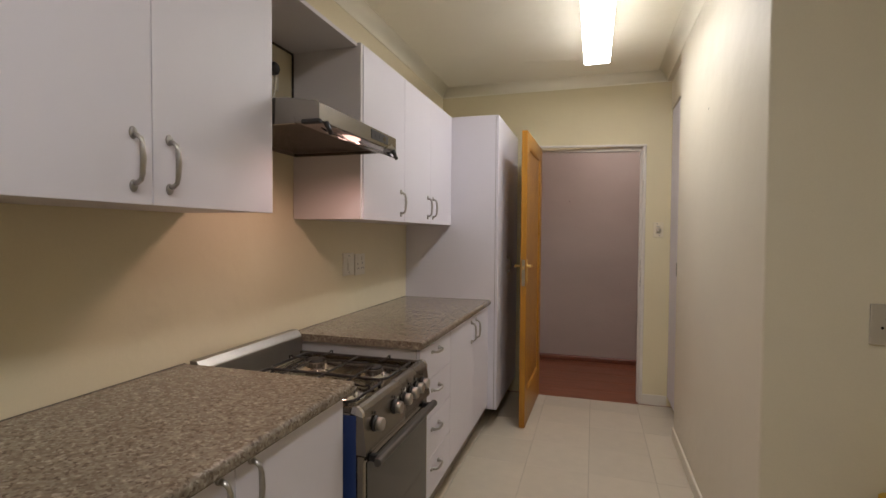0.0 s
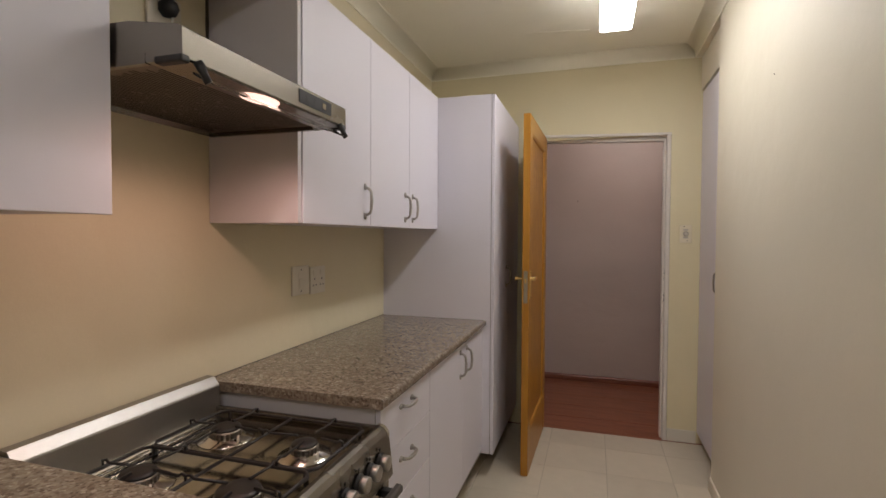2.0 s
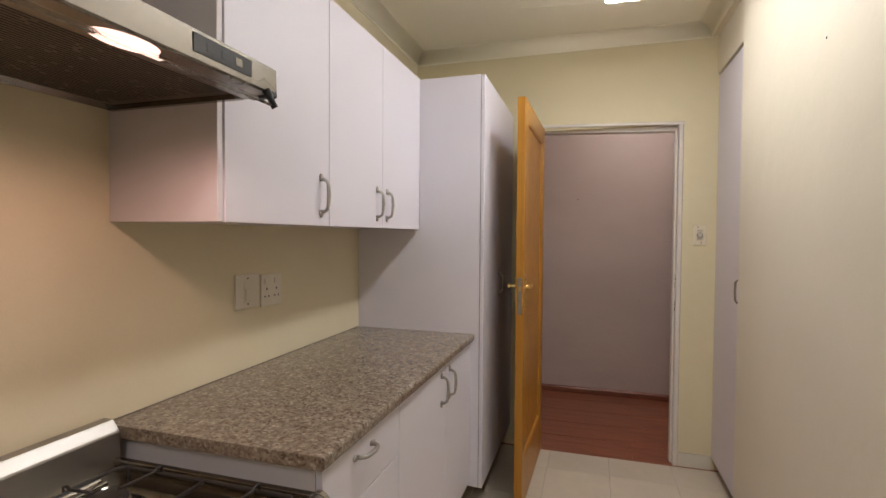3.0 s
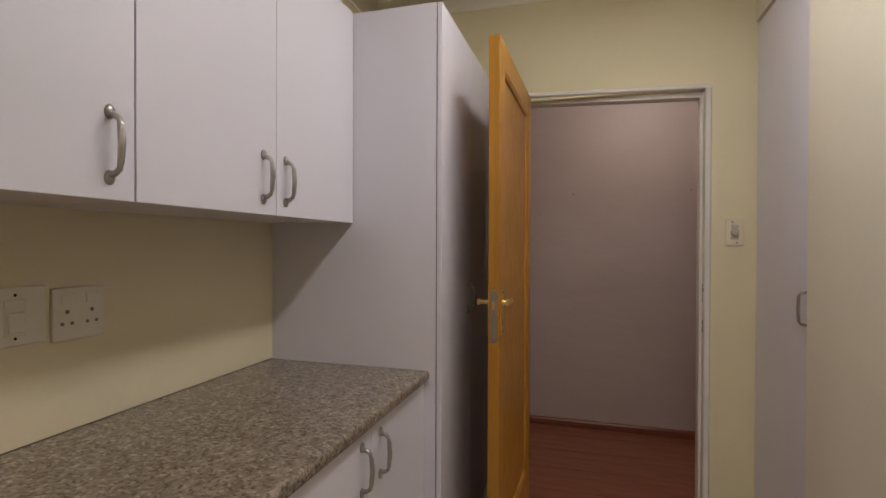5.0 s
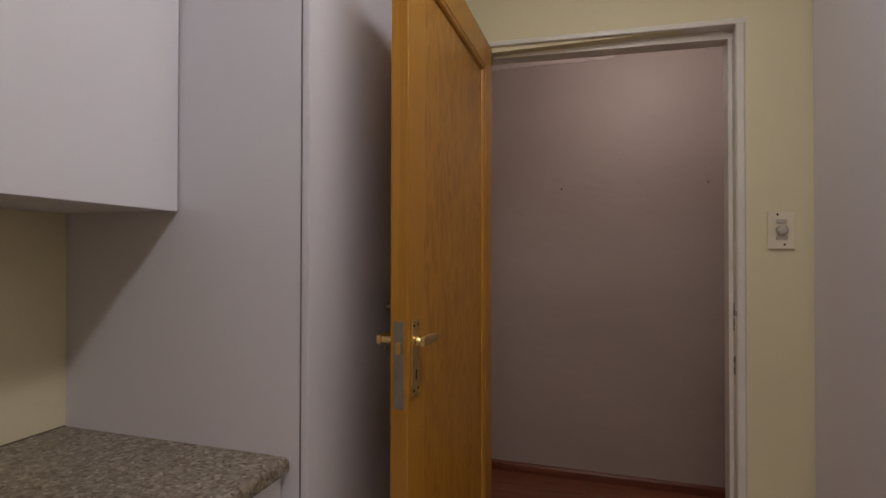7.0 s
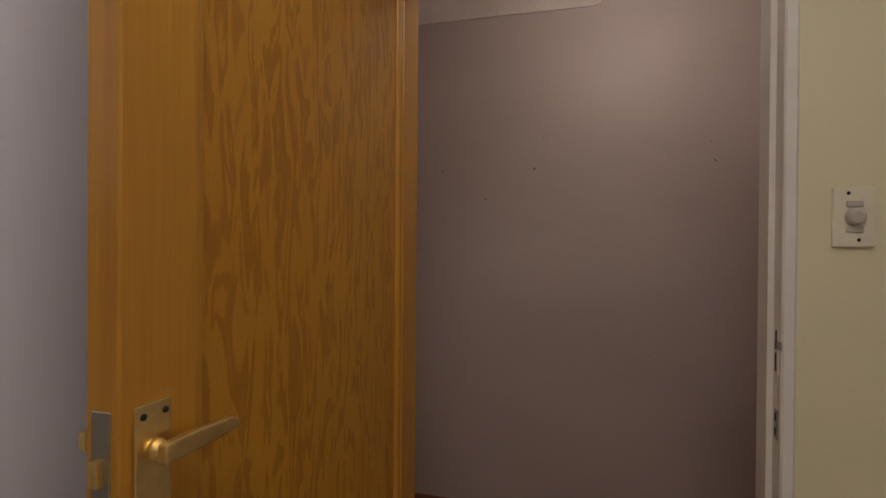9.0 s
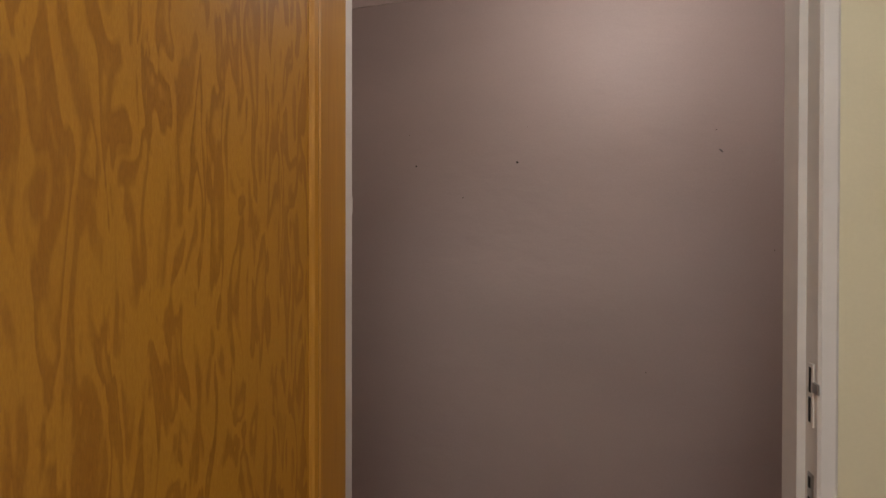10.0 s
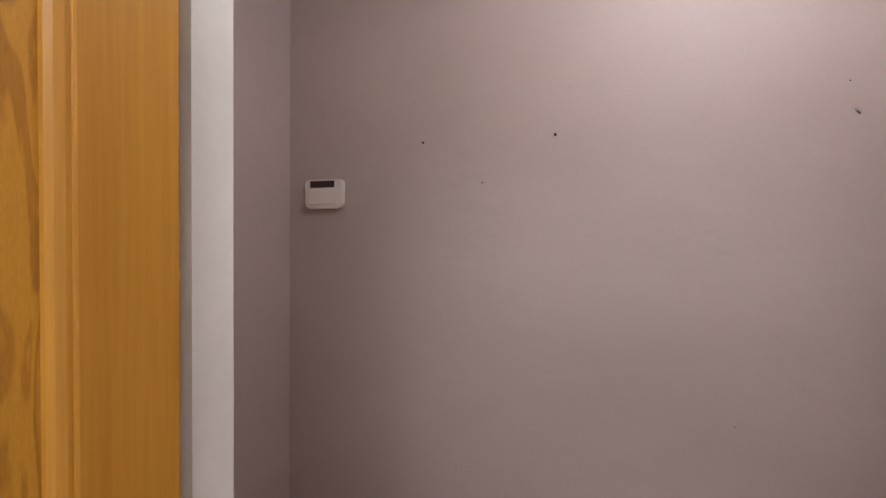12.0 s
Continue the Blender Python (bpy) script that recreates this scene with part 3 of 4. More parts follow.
solid("cupboard_header", boxes((0.655, 1.25, CUPBOARD, 3.894, 2.307, 2.523), (EAST, 1.25, CUPBOARD, 3.894, 2.523, CEIL)), WALL_EAST, "cream panel above the built-in cupboard", "panel")

# ---- lamps ----


def ceiling_light(y0, label):
    lamp = thing("ceiling_light", (0.11, y0 + 0.62, CEIL), label, "ceiling light", "fluorescent ceiling lights")
    x0, x1, y1 = 0.018, 0.182, y0 + 1.215
    tray = [(x0 + 0.004, CEIL), (x0 + 0.004, 2.493), (x1 - 0.004, 2.493), (x1 - 0.004, CEIL)]
    part("tray", prism(tray, "y", y0 + 0.002, y1 - 0.002), TRIM, lamp)
    prof = [(x0, 2.493), (x0, 2.474), (x0 + 0.008, 2.466), (x1 - 0.008, 2.466), (x1, 2.474), (x1, 2.493)]
    part("diffuser", prism(prof, "y", y0, y1), TUBE_GLOW, lamp, "glowing white diffuser")
    return lamp


ceiling_light(1.950, "long white fluorescent ceiling light with a glowing diffuser")
# Unseen second fitting, added behind the start to brighten the near end.
ceiling_light(-1.000, "long white fluorescent ceiling light with a glowing diffuser")
hl = thing("hall_ceiling_light", (0.32, 4.36, HALL_CEIL_Z), "round glass ceiling lamp lighting the passage", "ceiling light")
part("base", lathe(bmesh.new(), [(0.05, 0), (0.05, -0.014), (0.03, -0.02)], (0.32, 4.36, HALL_CEIL_Z), "z", 24), TRIM, hl)
part("rod", tube(bmesh.new(), [(0.32, 4.36, HALL_CEIL_Z - 0.018), (0.32, 4.36, 2.435)], 0.006, 8), TRIM, hl)
part("globe", lathe(bmesh.new(), [(0.03, 0.078), (0.07, 0.060), (0.085, 0.02), (0.085, -0.01), (0.06, -0.045), (0.02, -0.058)], (0.32, 4.36, 2.36), "z", 24), HALL_GLOW, hl, "glowing glass globe")



# ---- floors ----
floor = solid("floor", boxes((WEST, FAR_EAST, SOUTH, 3.872, -0.06, -0.004)), GROUT, "pale ceramic tiled kitchen floor with grey grout", "floor")
PITCH, TX, TY = 0.352, 0.090, 2.220
tile_mesh = {}


def tile(x0, x1, y0, y1):
    key = (round(x1 - x0, 4), round(y1 - y0, 4))
    if key not in tile_mesh:
        w, d = key
        tile_mesh[key] = mesh_of("tile", prism([(0.0015, 0), (0, 0.0015), (0, d - 0.0015), (0.0015, d), (w - 0.0015, d), (w, d - 0.0015), (w, 0.0015), (w - 0.0015, 0)], "z", -0.008, 0.0), TILE)
    ob = new("tile", tile_mesh[key])
    ob.location = (x0, y0, random.uniform(-0.0004, 0.0004))
    ob.parent = floor


for i in range(-4, 7):
    for j in range(-12, 6):
        x0, x1 = max(WEST, TX + i * PITCH + 0.0017), min(FAR_EAST, TX + (i + 1) * PITCH - 0.0017)
        y0, y1 = max(SOUTH, TY + j * PITCH + 0.0007), min(3.872, TY + (j + 1) * PITCH - 0.0007)
        if x1 - x0 > 0.01 and y1 - y0 > 0.01:
            tile(x0, x1, y0, y1)

hall_floor = solid("hall_floor", boxes((HALL_W, 2.6, 3.872, HALL_Y, -0.06, -0.004)), SKIRT_WOOD, "red-brown timber strip floor in the passage", "floor")
for j in range(14):
    y0 = 3.8725 + j * 0.0898
    xs = [HALL_W, HALL_W + 0.35 + 0.5 * ((j * 37) % 10) / 10]
    while xs[-1] < 2.2:
        xs.append(xs[-1] + 1.05)
    xs.append(2.6)
    for x0, x1 in zip(xs, xs[1:]):
        if x1 - x0 > 0.03:
            ob = new("plank", mesh_of("plank", prism([(0.001, 0), (0, 0.001), (0, 0.0872), (0.001, 0.0882), (x1 - x0 - 0.002, 0.0882), (x1 - x0 - 0.001, 0.0872), (x1 - x0 - 0.001, 0.001), (x1 - x0 - 0.002, 0)], "z", -0.012, 0.0), FLOOR_WOOD))
            ob.location = (x0, y0, -0.0005 * ((j * 13) % 3))
            ob.parent = hall_floor
sk = [(0, 0), (-0.016, 0), (-0.016, 0.040), (-0.010, 0.051), (-0.004, 0.055), (0, 0.055)]
solid("hall_skirting", prism([(HALL_Y + a, z) for a, z in sk], "x", HALL_W, 2.6), SKIRT_WOOD, "red-brown timber skirting along the passage wall", "skirting")
solid("hall_skirting_end", prism([(HALL_W - a, z) for a, z in sk], "y", DOORWALL_BACK + 0.02, HALL_Y - 0.017), SKIRT_WOOD, "red-brown timber skirting on the end wall", "skirting")


# ---- gas cooker ----
def cooker():
    th = thing("gas_cooker", (-0.85, 1.315, 0), "stainless steel gas cooker with four burners and black pan supports", "cooker")
    y0, y1, xb, xf = 1.024, 1.606, -1.165, -0.575
    pan, rim = 0.806, 0.826
    part("body", boxes((xb, xf, y0 + 0.002, y1 - 0.002, 0.10, 0.792), bevel=0.002), STEEL, th)
    for yy in (y0 + 0.03, y1 - 0.03):
        for xx in (-1.10, -0.64):
            part("foot", lathe(bmesh.new(), [(0.02, 0), (0.02, 0.012), (0.012, 0.016), (0.012, 0.10)], (xx, yy, 0), "z", 12), BLACK_PLASTIC, th)
    part("side_film", boxes((xb + 0.05, -0.561, y0 - 0.0012, y0 + 0.001, 0.12, 0.800)), BLUE_FILM, th, "blue protective film on the cooker side")
    # hob: shallow pan with a raised rim
    hob = part("hob", boxes((xb, xf + 0.01, y0, y1, 0.792, pan), bevel=0.002), HOB_STEEL, th, "polished steel hob")
    part("rim", boxes((xb + 0.03, xf, y0, y0 + 0.020, pan, rim - 0.003), bevel=0.004), STEEL, hob)
    part("rim", boxes((xb + 0.03, xf, y1 - 0.020, y1, pan, rim - 0.003), bevel=0.004), STEEL, hob)
    # front edge and sloping control panel
    prof = [(xf - 0.006, 0.792), (xf - 0.006, 0.818), (xf + 0.004, rim), (-0.562, rim), (-0.551, rim - 0.005), (-0.5415, rim - 0.017), (-0.528, 0.690), (-0.530, 0.684), (xf - 0.006, 0.684)]
    panel = part("control_panel", prism(prof, "y", y0, y1), STEEL, th, "brushed steel control panel")
    for ya, yb in ((y0 - 0.0008, y0 + 0.013), (y1 - 0.013, y1 + 0.0008)):
        cap = [(xf - 0.004, 0.806), (xf + 0.003, rim + 0.0015), (-0.561, rim + 0.0015), (-0.5495, rim - 0.004), (-0.5398, rim - 0.016), (-0.5385, rim - 0.030), (-0.552, rim - 0.026)]
        part("corner_cap", prism(cap, "y", ya, yb, 0.0008), BRIGHT_STEEL, panel, "bright chromed corner cap")
    for i, yk in enumerate((1.098, 1.252, 1.338, 1.408, 1.470, 1.530)):
        zk = 0.755
        xk = -0.5405 + 0.11 * (0.808 - zk)
        bm = bmesh.new()
        lathe(bm, [(0.024, 0.0), (0.024, 0.004), (0.019, 0.006), (0.0185, 0.010)], (xk, yk, zk), "x", 20)
        ring = part("knob_ring", bm, BLACK_PLASTIC, panel)
        bm = bmesh.new()
        lathe(bm, [(0.0195, 0.009), (0.0205, 0.013), (0.0200, 0.025), (0.0185, 0.028), (0.014, 0.0285)], (xk, yk, zk), "x", 20)
        part("knob", bm, NICKEL, panel, "round steel control knob")
        part("knob_mark", boxes((xk - 0.001, xk + 0.0012, yk - 0.003, yk + 0.003, zk + 0.029, zk + 0.037)), HOLE, panel)
    # oven door, glass, handle
    door = part("oven_door", boxes((xf, -0.538, y0 + 0.004, y1 - 0.004, 0.235, 0.678), bevel=0.003), STEEL, th)
    part("oven_glass", boxes((-0.540, -0.5355, y0 + 0.022, y1 - 0.022, 0.255, 0.655), bevel=0.001, segments=1), BLACK_GLASS, door, "smoked oven window")
    bm = prism([(-0.497, 0.648), (-0.490, 0.655), (-0.490, 0.668), (-0.497, 0.674), (-0.510, 0.674), (-0.512, 0.648)], "y", y0 + 0.018, y1 - 0.018, 0.002)
    part("oven_handle", bm, DARK_STEEL, door, "flat steel bar handle")
    for yy in (y0 + 0.05, y1 - 0.05):
        part("handle_bracket", boxes((-0.538, -0.508, yy - 0.012, yy + 0.012, 0.652, 0.670), bevel=0.002), BLACK_PLASTIC, door)
    part("lower_panel", boxes((xf, -0.540, y0 + 0.004, y1 - 0.004, 0.110, 0.230), bevel=0.003), STEEL, th)
    # upstand at the back with a sloping bright top
    up = [(-1.168, 0.790), (-1.118, 0.790), (-1.120, 0.884), (-1.122, 0.889), (-1.141, 0.9128), (-1.168, 0.9135)]
    part("upstand", prism(up, "y", y0 + 0.002, y1 - 0.002, 0.001), SATIN_STEEL, th, "steel upstand behind the hob")
    for k in range(3):
        x = -1.098 + k * 0.019
        part("vent_rib", prism([(x, pan - 0.001), (x + 0.012, pan - 0.001), (x + 0.010, pan + 0.008), (x + 0.003, pan + 0.009)], "y", y0 + 0.09, y1 - 0.09, 0.001), BRIGHT_STEEL, hob)
        part("vent_slot", boxes((x + 0.012, x + 0.0185, y0 + 0.11, y1 - 0.11, pan - 0.001, pan + 0.0012)), HOLE, hob)
    # burners
    for bx, by, r in ((-0.684, 1.405, 0.034), (-0.945, 1.430, 0.040), (-0.684, 1.165, 0.047), (-0.945, 1.160, 0.040)):
        bowl = part("spill_bowl", lathe(bmesh.new(), [(r + 0.034, 0.0), (r + 0.032, 0.003), (r + 0.012, 0.007), (r + 0.004, 0.013), (r, 0.013)], (bx, by, pan), "z", 28), BRIGHT_STEEL, hob)
        bm = lathe(bmesh.new(), [(r - 0.004, 0.010), (r - 0.003, 0.022), (r + 0.001, 0.024), (r - 0.002, 0.028)], (bx, by, pan), "z", 28)
        for k in range(20):
            a = 2 * math.pi * k / 20
            v = box(bm, -0.004, 0.003, -0.0022, 0.0022, 0.0, 0.010)
            bmesh.ops.rotate(bm, verts=v, cent=(0, 0, 0), matrix=Matrix.Rotation(a, 3, "Z"))
            bmesh.ops.translate(bm, verts=v, vec=(bx + (r - 0.001) * math.cos(a), by + (r - 0.001) * math.sin(a), pan + 0.013))
        part("burner_head", bm, BURNER, hob)
        part("burner_cap", lathe(bmesh.new(), [(r - 0.003, 0.027), (r - 0.001, 0.030), (r - 0.004, 0.035), (r * 0.5, 0.0365), (0.002, 0.037)], (bx, by, pan), "z", 28), IRON, hob, "black enamelled burner cap")
        bm = tube(bmesh.new(), [(bx + r + 0.016, by - 0.02, pan), (bx + r + 0.016, by - 0.02, pan + 0.022)], 0.003, 8)
        part("igniter", bm, WHITE_PLASTIC, hob)
    # two cast pan supports
    for ya, yb in ((1.052, 1.290), (1.296, 1.560)):
        xa, xc, z = -1.062, -0.590, pan + 0.022
        bm = bmesh.new()
        c = 0.018
        ring = [(xa + c, ya), (xc - c, ya), (xc, ya + c), (xc, yb - c), (xc - c, yb), (xa + c, yb), (xa, yb - c), (xa, ya + c)]
        tube(bm, [(x, y, z) for x, y in ring], 0.0046, 8, closed=True)
        for x, y in ((xa + c, ya), (xc - c, ya), (xc - c, yb), (xa + c, yb)):
            tube(bm, [(x, y, z), (x, y, pan)], 0.0045, 8)
        xm = (xa + xc) / 2
        for bx in (-0.684, -0.945):
            by = (ya + yb) / 2
            for start, end in (((bx, ya), (bx, by - 0.028)), ((bx, yb), (bx, by + 0.028)), ((xc if bx > xm else xa, by), (bx + (0.034 if bx > xm else -0.034), by)), ((xm, by), (bx + (-0.034 if bx > xm else 0.034), by))):
                a, b2 = Vector((*start, z)), Vector((*end, z + 0.006))
                d = (b2 - a) * 0.12
                up2 = Vector((0, 0, 0.017))
                tube(bm, [a, a - d * 0.1 + up2 * 0.9, a + d + up2, a + d * 1.9 + up2 * 0.6, b2 + Vector((0, 0, 0.010))], 0.0034, 8)
        tube(bm, [(xm, ya, z), (xm, yb, z)], 0.0042, 8)
        part("pan_support", bm, IRON, hob, "black enamelled pan support")
    return th


cooker()


# ---- extractor hood ----
def hood():
    th = thing("extractor_hood", (-0.94, 1.335, 1.67), "slim stainless extractor hood with one lit lamp", "extractor hood")
    y0, y1 = 1.036, 1.632
    prof = [(WEST + 0.002, 1.676), (WEST + 0.002, 1.758), (-0.815, 1.752), (-0.700, 1.734), (-0.691, 1.728), (-0.690, 1.676), (-0.694, 1.672), (-0.772, 1.672), (-0.785, 1.690), (-1.150, 1.690), (-1.165, 1.672)]
    part("casing", prism(prof, "y", y0 + 0.001, y1 - 0.001), STEEL, th, "brushed steel casing")
    for ya, yb in ((y0, y0 + 0.014), (y1 - 0.014, y1)):
        part("side_lip", boxes((-1.165, -0.775, ya + 0.0003, yb - 0.0003, 1.671, 1.690)), STEEL, th)
    flt = part("filter", boxes((-1.148, -0.788, y0 + 0.016, y1 - 0.016, 1.682, 1.690)), MESH, th, "slotted metal grease filter")
    cuts = random.Random(5)
    for k in range(34):
        x, y = -1.135 + k * 0.0101, y0 + 0.045 + cuts.uniform(0, 0.03)
        while y < y1 - 0.075:
            y2 = min(y + cuts.uniform(0.10, 0.26), y1 - 0.04)
            part("slot", boxes((x, x + 0.0024, y, y2, 1.6812, 1.6824)), SLOT, flt)
            y = y2 + cuts.uniform(0.006, 0.014)
    part("switch_panel", boxes((-0.6915, -0.6885, 1.395, 1.548, 1.688, 1.722), bevel=0.001, segments=1), BLACK_PLASTIC, th, "black switch panel on the hood")
    for yy in (1.425, 1.462, 1.500):
        part("slider", boxes((-0.689, -0.6874, yy, yy + 0.018, 1.697, 1.713), bevel=0.0005, segments=1), STEEL if yy > 1.49 else BLACK_PLASTIC, th)
    bm = lathe(bmesh.new(), [(0.058, 0.003), (0.058, 0.0), (0.042, -0.003), (0.01, -0.004)], (0, 0, 0), "z", 28)
    bmesh.ops.scale(bm, vec=(0.58, 1.0, 1.0), verts=bm.verts[:])
    bmesh.ops.translate(bm, vec=(-0.731, 1.300, 1.6715), verts=bm.verts[:])
    part("lamp_lens", bm, HOOD_GLOW, th, "warm glowing lamp lens")
    # glass visor with black end brackets
    bulb = new("hood_bulb", bpy.data.lights.new("hood_bulb", "SPOT"))
    bulb.data.energy, bulb.data.color, bulb.data.shadow_soft_size = 6.6, HOOD_TINT, 0.055
    bulb.data.spot_size, bulb.data.spot_blend = radians(169), 0.48
    bulb.location = (-0.731, 1.300, 1.655)
    vis = part("visor", prism([(-0.711, 1.6600), (-0.710, 1.6640), (-0.676, 1.6445), (-0.677, 1.6405)], "y", y0 + 0.045, y1 - 0.035), GLASS, th, "tilted clear glass visor")
    vis.visible_shadow = False
    for yy in (y0 + 0.040, y1 - 0.034):
        bm = tube(bmesh.new(), [(-0.690, yy - 0.004, 1.676), (-0.684, yy, 1.664), (-0.679, yy + 0.004, 1.648), (-0.676, yy + 0.008, 1.640)], [0.009, 0.0085, 0.0075, 0.0075], 8)
        part("visor_bracket", bm, BLACK_PLASTIC, vis)
        ya = y0 - 0.003 if yy < 1.3 else y1 - 0.020
        part("bracket_block", boxes((-0.752, -0.6885, ya, ya + 0.021, 1.667, 1.681), bevel=0.004), BLACK_PLASTIC, vis)
    return th


hood()


# ---- wall fittings ----
def plate(name, x, y0, z0, w, h, label, category):
    """A moulded plate on the west wall."""
    th = thing(name, (WEST, y0 + w / 2, z0), label, category)
    part("cover", boxes((WEST, WEST + 0.009, y0, y0 + w, z0, z0 + h), bevel=0.003), WHITE_PLASTIC, th)
    return th


sw = plate("isolator_switch", WEST, 2.082, 1.108, 0.122, 0.122, "white square cooker isolator switch on the wall", "wall switch")
part("rocker", boxes((WEST + 0.007, WEST + 0.014, 2.128, 2.158, 1.135, 1.178), bevel=0.002), WHITE_PLASTIC, sw)
part("surround", boxes((WEST + 0.007, WEST + 0.0105, 2.122, 2.164, 1.129, 1.205), bevel=0.001, segments=1), WHITE_PLASTIC, sw)
for z in (1.124, 1.214):
    part("screw", lathe(bmesh.new(), [(0.0035, 0.0), (0.003, 0.001), (0.001, 0.0012)], (WEST + 0.0088, 2.143, z), "x", 8), HOLE, sw)
so = plate("double_socket", WEST, 2.216, 1.101, 0.122, 0.120, "white double wall socket beside the isolator switch", "wall socket")
for yc in (2.248, 2.306):
    part("switch_rocker", boxes((WEST + 0.0085, WEST + 0.012, yc - 0.014, yc + 0.014, 1.183, 1.207), bevel=0.001, segments=1), WHITE_PLASTIC, so)
    for dy, dz, r in ((0.0, 1.166, 0.0048), (-0.011, 1.139, 0.0042), (0.011, 1.139, 0.0042)):
        part("socket_hole", lathe(bmesh.new(), [(r, 0.0), (r, 0.0012), (r * 0.5, 0.0013)], (WEST + 0.0085, yc + dy, dz), "x", 10), DARK_GREY, so)
hp = plate("hood_socket", WEST, 1.405, 1.930, 0.118, 0.118, "white wall socket above the hood", "wall socket")
part("switch_rocker", boxes((WEST + 0.0085, WEST + 0.013, 1.428, 1.448, 2.018, 2.036), bevel=0.001, segments=1), WHITE_PLASTIC, hp)
pl = thing("plug", (WEST + 0.01, 1.475, 2.0), "black round three-pin plug in the socket above the hood", "plug")
part("plug_body", lathe(bmesh.new(), [(0.024, 0.0), (0.027, 0.006), (0.026, 0.026), (0.020, 0.036), (0.006, 0.038)], (WEST + 0.0095, 1.460, 2.004), "x", 7), BLACK_PLASTIC, pl)
part("cable", tube(bmesh.new(), [(WEST + 0.028, 1.472, 1.982), (WEST + 0.030, 1.470, 1.955), (WEST + 0.026, 1.467, 1.90), (WEST + 0.022, 1.462, 1.82), (WEST + 0.022, 1.460, 1.757)], 0.0038, 8), WHITE_PLASTIC, pl)

# old light switch with a round knob beside the doorway
ls = thing("light_switch", (0.577, NORTH, 1.32), "yellowed old light switch plate with a round knob", "light switch")
part("cover", boxes((0.541, 0.613, NORTH - 0.008, NORTH, 1.322, 1.440), bevel=0.0025), YELLOWED_PLASTIC, ls)
part("upper_rocker", boxes((0.563, 0.591, NORTH - 0.0115, NORTH - 0.007, 1.401, 1.413), bevel=0.001, segments=1), GREY_PLASTIC, ls)
part("lower_rocker", boxes((0.562, 0.592, NORTH - 0.0115, NORTH - 0.007, 1.351, 1.362), bevel=0.001, segments=1), GREY_PLASTIC, ls)
part("knob", lathe(bmesh.new(), [(0.0165, 0.0), (0.0165, -0.006), (0.0145, -0.014), (0.010, -0.016)], (0.577, NORTH - 0.0075, 1.381), "y", 20), GREY_PLASTIC, ls, "grey round dimmer knob")
for x, z in ((0.567, 1.428), (0.585, 1.336)):
    part("screw", lathe(bmesh.new(), [(0.0036, 0.0), (0.0032, -0.001), (0.001, -0.0012)], (x, NORTH - 0.0078, z), "y", 8), HOLE, ls)

# socket on the return of the east wall
es = thing("return_wall_socket", (0.96, CORNER, 1.07), "grey-white wall socket on the plaster return", "wall socket")
part("cover", boxes((0.900, 1.022, CORNER - 0.009, CORNER, 1.012, 1.136), bevel=0.003), GREY_PLASTIC, es)
for dx, dz in ((0.030, 0.052), (0.042, 0.080), (0.054, 0.052), (0.072, 0.052), (0.084, 0.080), (0.096, 0.052)):
    part("socket_hole", lathe(bmesh.new(), [(0.0042, 0.0), (0.0042, -0.001), (0.002, -0.0012)], (0.900 + dx, CORNER - 0.0088, 1.012 + dz), "y", 10), HOLE, es)

nail = new("nail_hole", mesh_of("nail_hole", lathe(bmesh.new(), [(0.0035, 0.0), (0.0035, -0.0008), (0.0014, -0.0009)], (EAST, 2.400, 1.951), "x", 10), HOLE))
tagged(nail, "small dark nail hole in the pale cream wall", "nail hole")

# yellow box standing against the plaster return
bx = thing("storage_box", (1.10, 1.40, 0), "yellow plastic storage box standing against the wall", "storage box")
part("tub", prism([(0.938, 1.295), (0.953, 1.280), (1.265, 1.280), (1.28, 1.295), (1.28, 1.490), (1.265, 1.505), (0.953, 1.505), (0.938, 1.490)], "z", 0, 0.530, 0.004), YELLOW_PLASTIC, bx)
part("lid", prism([(0.923, 1.283), (0.941, 1.265), (1.277, 1.265), (1.295, 1.283), (1.295, 1.500), (1.280, 1.516), (0.941, 1.516), (0.923, 1.500)], "z", 0.5305, 0.570, 0.004), YELLOW_PLASTIC, bx, "yellow plastic lid")

# alarm keypad in the passage
kp = thing("alarm_keypad", (-0.998, HALL_Y, 1.52), "white plastic alarm keypad with a dark display", "keypad")
rounded = []
for cx, cz, r, a0 in ((-0.945, 1.494, 0.028, -90), (-0.935, 1.557, 0.018, 0), (-1.062, 1.557, 0.018, 90), (-1.052, 1.494, 0.028, 180)):
    rounded += [(cx + r * math.cos(radians(a0 + 15 * k)), cz + r * math.sin(radians(a0 + 15 * k))) for k in range(7)]
part("case", prism(rounded, "y", HALL_Y - 0.022, HALL_Y, 0.0025), WHITE_PLASTIC, kp)
part("display", boxes((-1.056, -0.950, HALL_Y - 0.0235, HALL_Y - 0.020, 1.545, 1.570), bevel=0.001, segments=1), SCREEN, kp, "dark display window")
part("flap", boxes((-1.062, -0.935, HALL_Y - 0.0260, HALL_Y - 0.020, 1.482, 1.538), bevel=0.003), WHITE_PLASTIC, kp)
part("status_light", boxes((-0.938, -0.932, HALL_Y - 0.0240, HALL_Y - 0.020, 1.535, 1.540)), TRIM, kp)

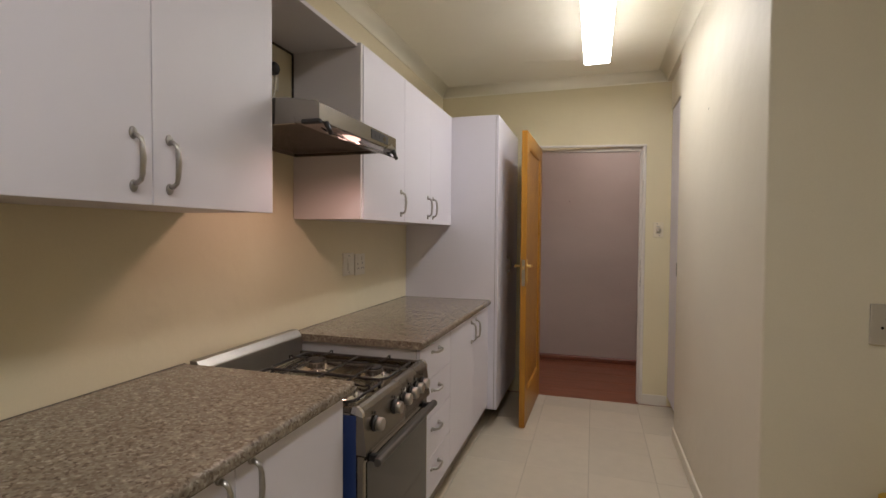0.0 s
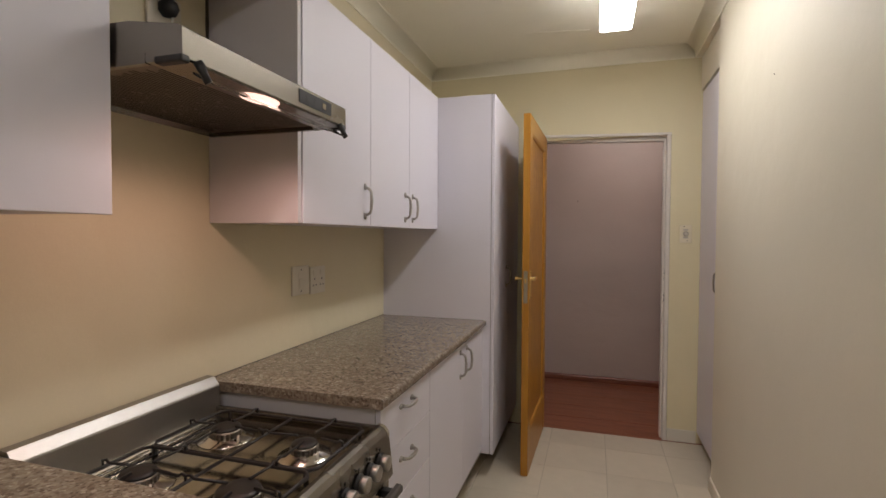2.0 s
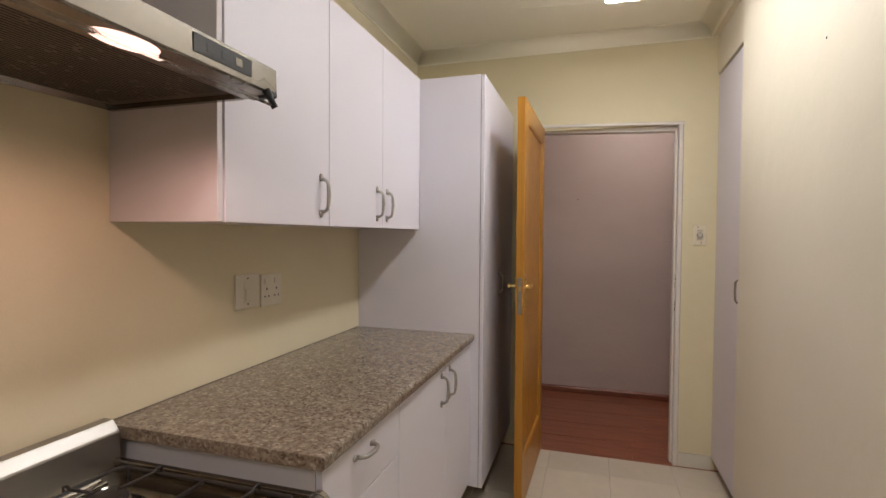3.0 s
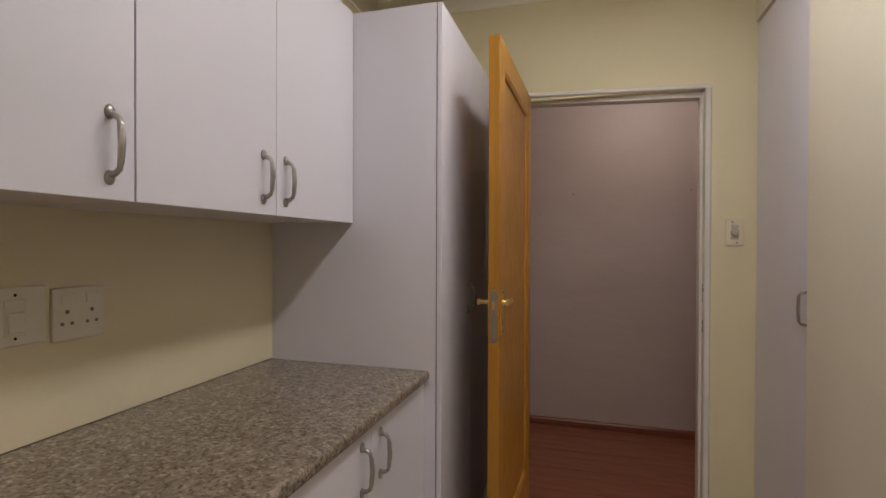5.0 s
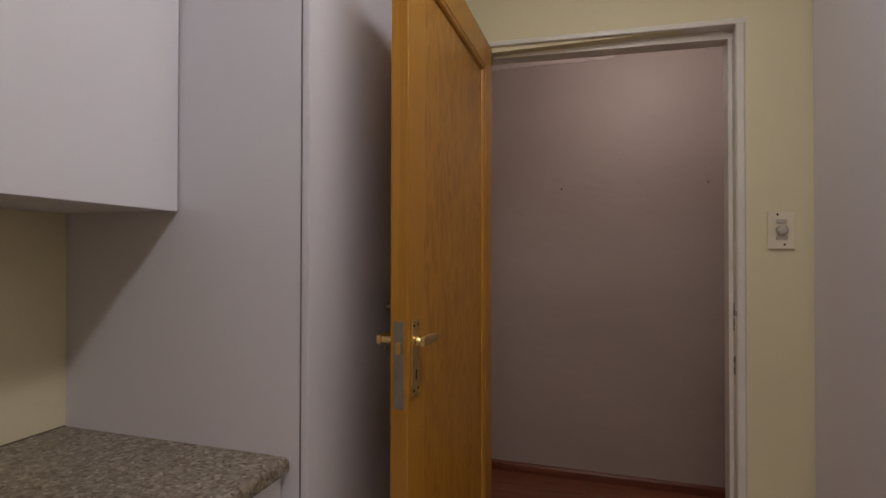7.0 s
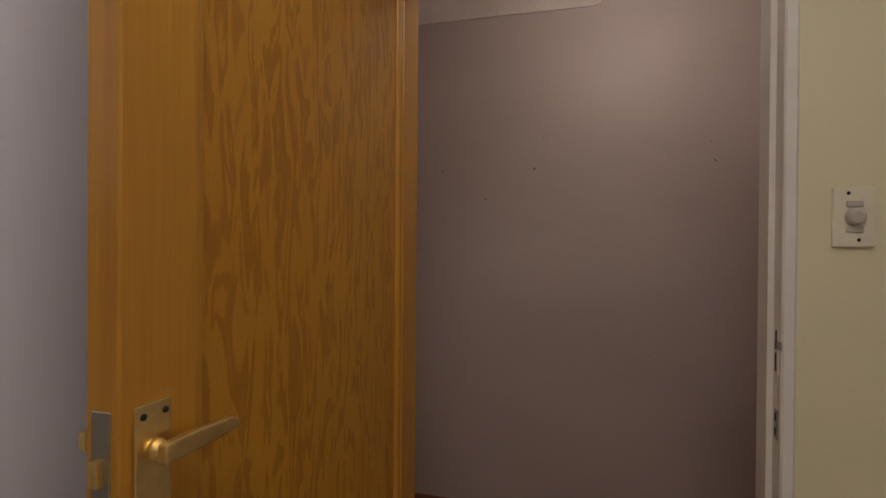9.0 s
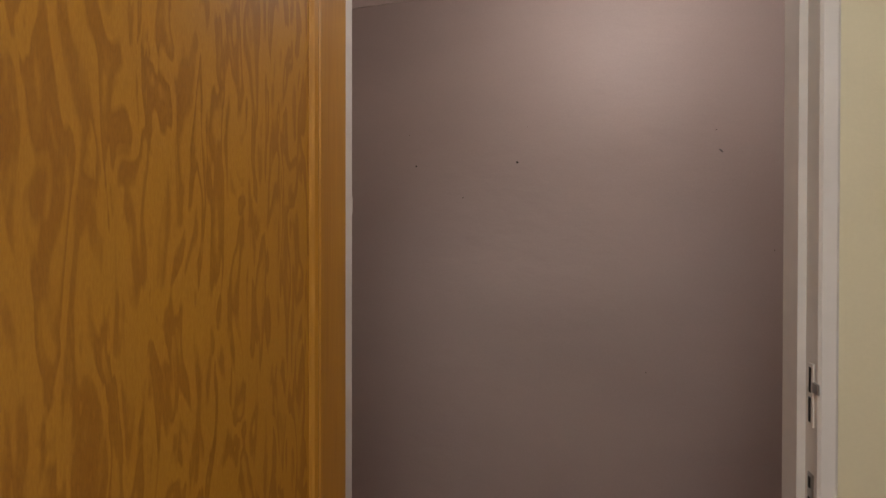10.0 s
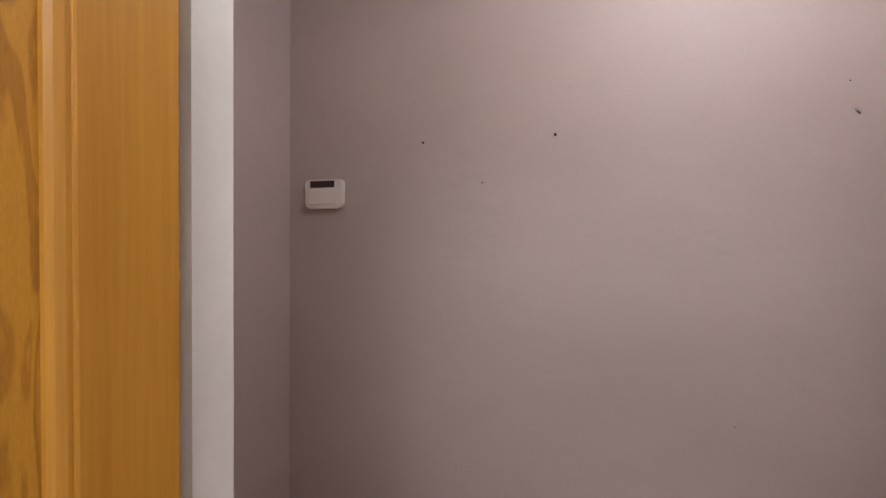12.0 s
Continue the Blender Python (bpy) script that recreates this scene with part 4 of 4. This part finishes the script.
# nail holes and scuffs in the passage wall
for x, z, r in ((-0.604, 1.692, 0.0040), (-0.151, 1.691, 0.0048), (-0.388, 1.547, 0.0026), (-0.109, 1.838, 0.0014), (0.609, 1.783, 0.0020), (0.362, 0.831, 0.0018), (0.807, 1.321, 0.0018), (-0.637, 1.834, 0.0016)):
    tagged(new("nail_hole", mesh_of("nail_hole", lathe(bmesh.new(), [(r, 0.0), (r, -0.0008), (r * 0.4, -0.0009)], (x, HALL_Y, z), "y", 10), HOLE)), "small dark nail hole in the passage wall", "nail hole", "nail holes in the passage wall")
# rough unpainted band along the top of the passage wall, with a ragged end
edge = [(HALL_W + 0.001, 2.44), (-0.3, 2.437), (0.10, 2.432), (0.135, 2.436), (0.15, 2.45), (0.141, 2.462), (0.158, 2.480), (0.166, 2.51), (0.160, 2.58), (HALL_W + 0.001, 2.58)]
solid("plaster_band", prism(edge, "y", HALL_Y - 0.006, HALL_Y + 0.002), HALL_CEIL, "rough pale plaster band above the passage wall paint", "trim")
solid("ceiling_joint", prism([(-0.41, 3.387), (-0.039, 3.437), (-0.040, 3.443), (-0.411, 3.393)], "z", CEIL - 0.0025, CEIL + 0.001), CEILING, "raised board joint in the kitchen ceiling", "trim")
tagged(new("wall_plug", mesh_of("wall_plug", tube(bmesh.new(), [(0.622, HALL_Y + 0.001, 1.708), (0.626, HALL_Y - 0.004, 1.702), (0.631, HALL_Y - 0.005, 1.695)], 0.0028, 8), DARK_GREY)), "bent nail stub in the passage wall", "nail")

# tile skirting in the kitchen
solid("skirting_north", boxes((OPEN_R + 0.003, 0.660, NORTH - 0.010, NORTH, 0, 0.082), bevel=0.002), SKIRT_TILE, "pale ceramic tile skirting under the switch", "skirting")
solid("skirting_east", prism([(EAST, 0), (EAST - 0.011, 0), (EAST - 0.011, 0.062), (EAST - 0.008, 0.070), (EAST, 0.072)], "y", CORNER, CUPBOARD), WALL_EAST, "low cream skirting along the plaster wall", "skirting")
solid("skirting_return", prism([(CORNER, 0), (CORNER - 0.011, 0), (CORNER - 0.011, 0.062), (CORNER - 0.008, 0.070), (CORNER, 0.072)], "x", EAST - 0.011, FAR_EAST), WALL_EAST, "low cream skirting along the plaster return", "skirting")
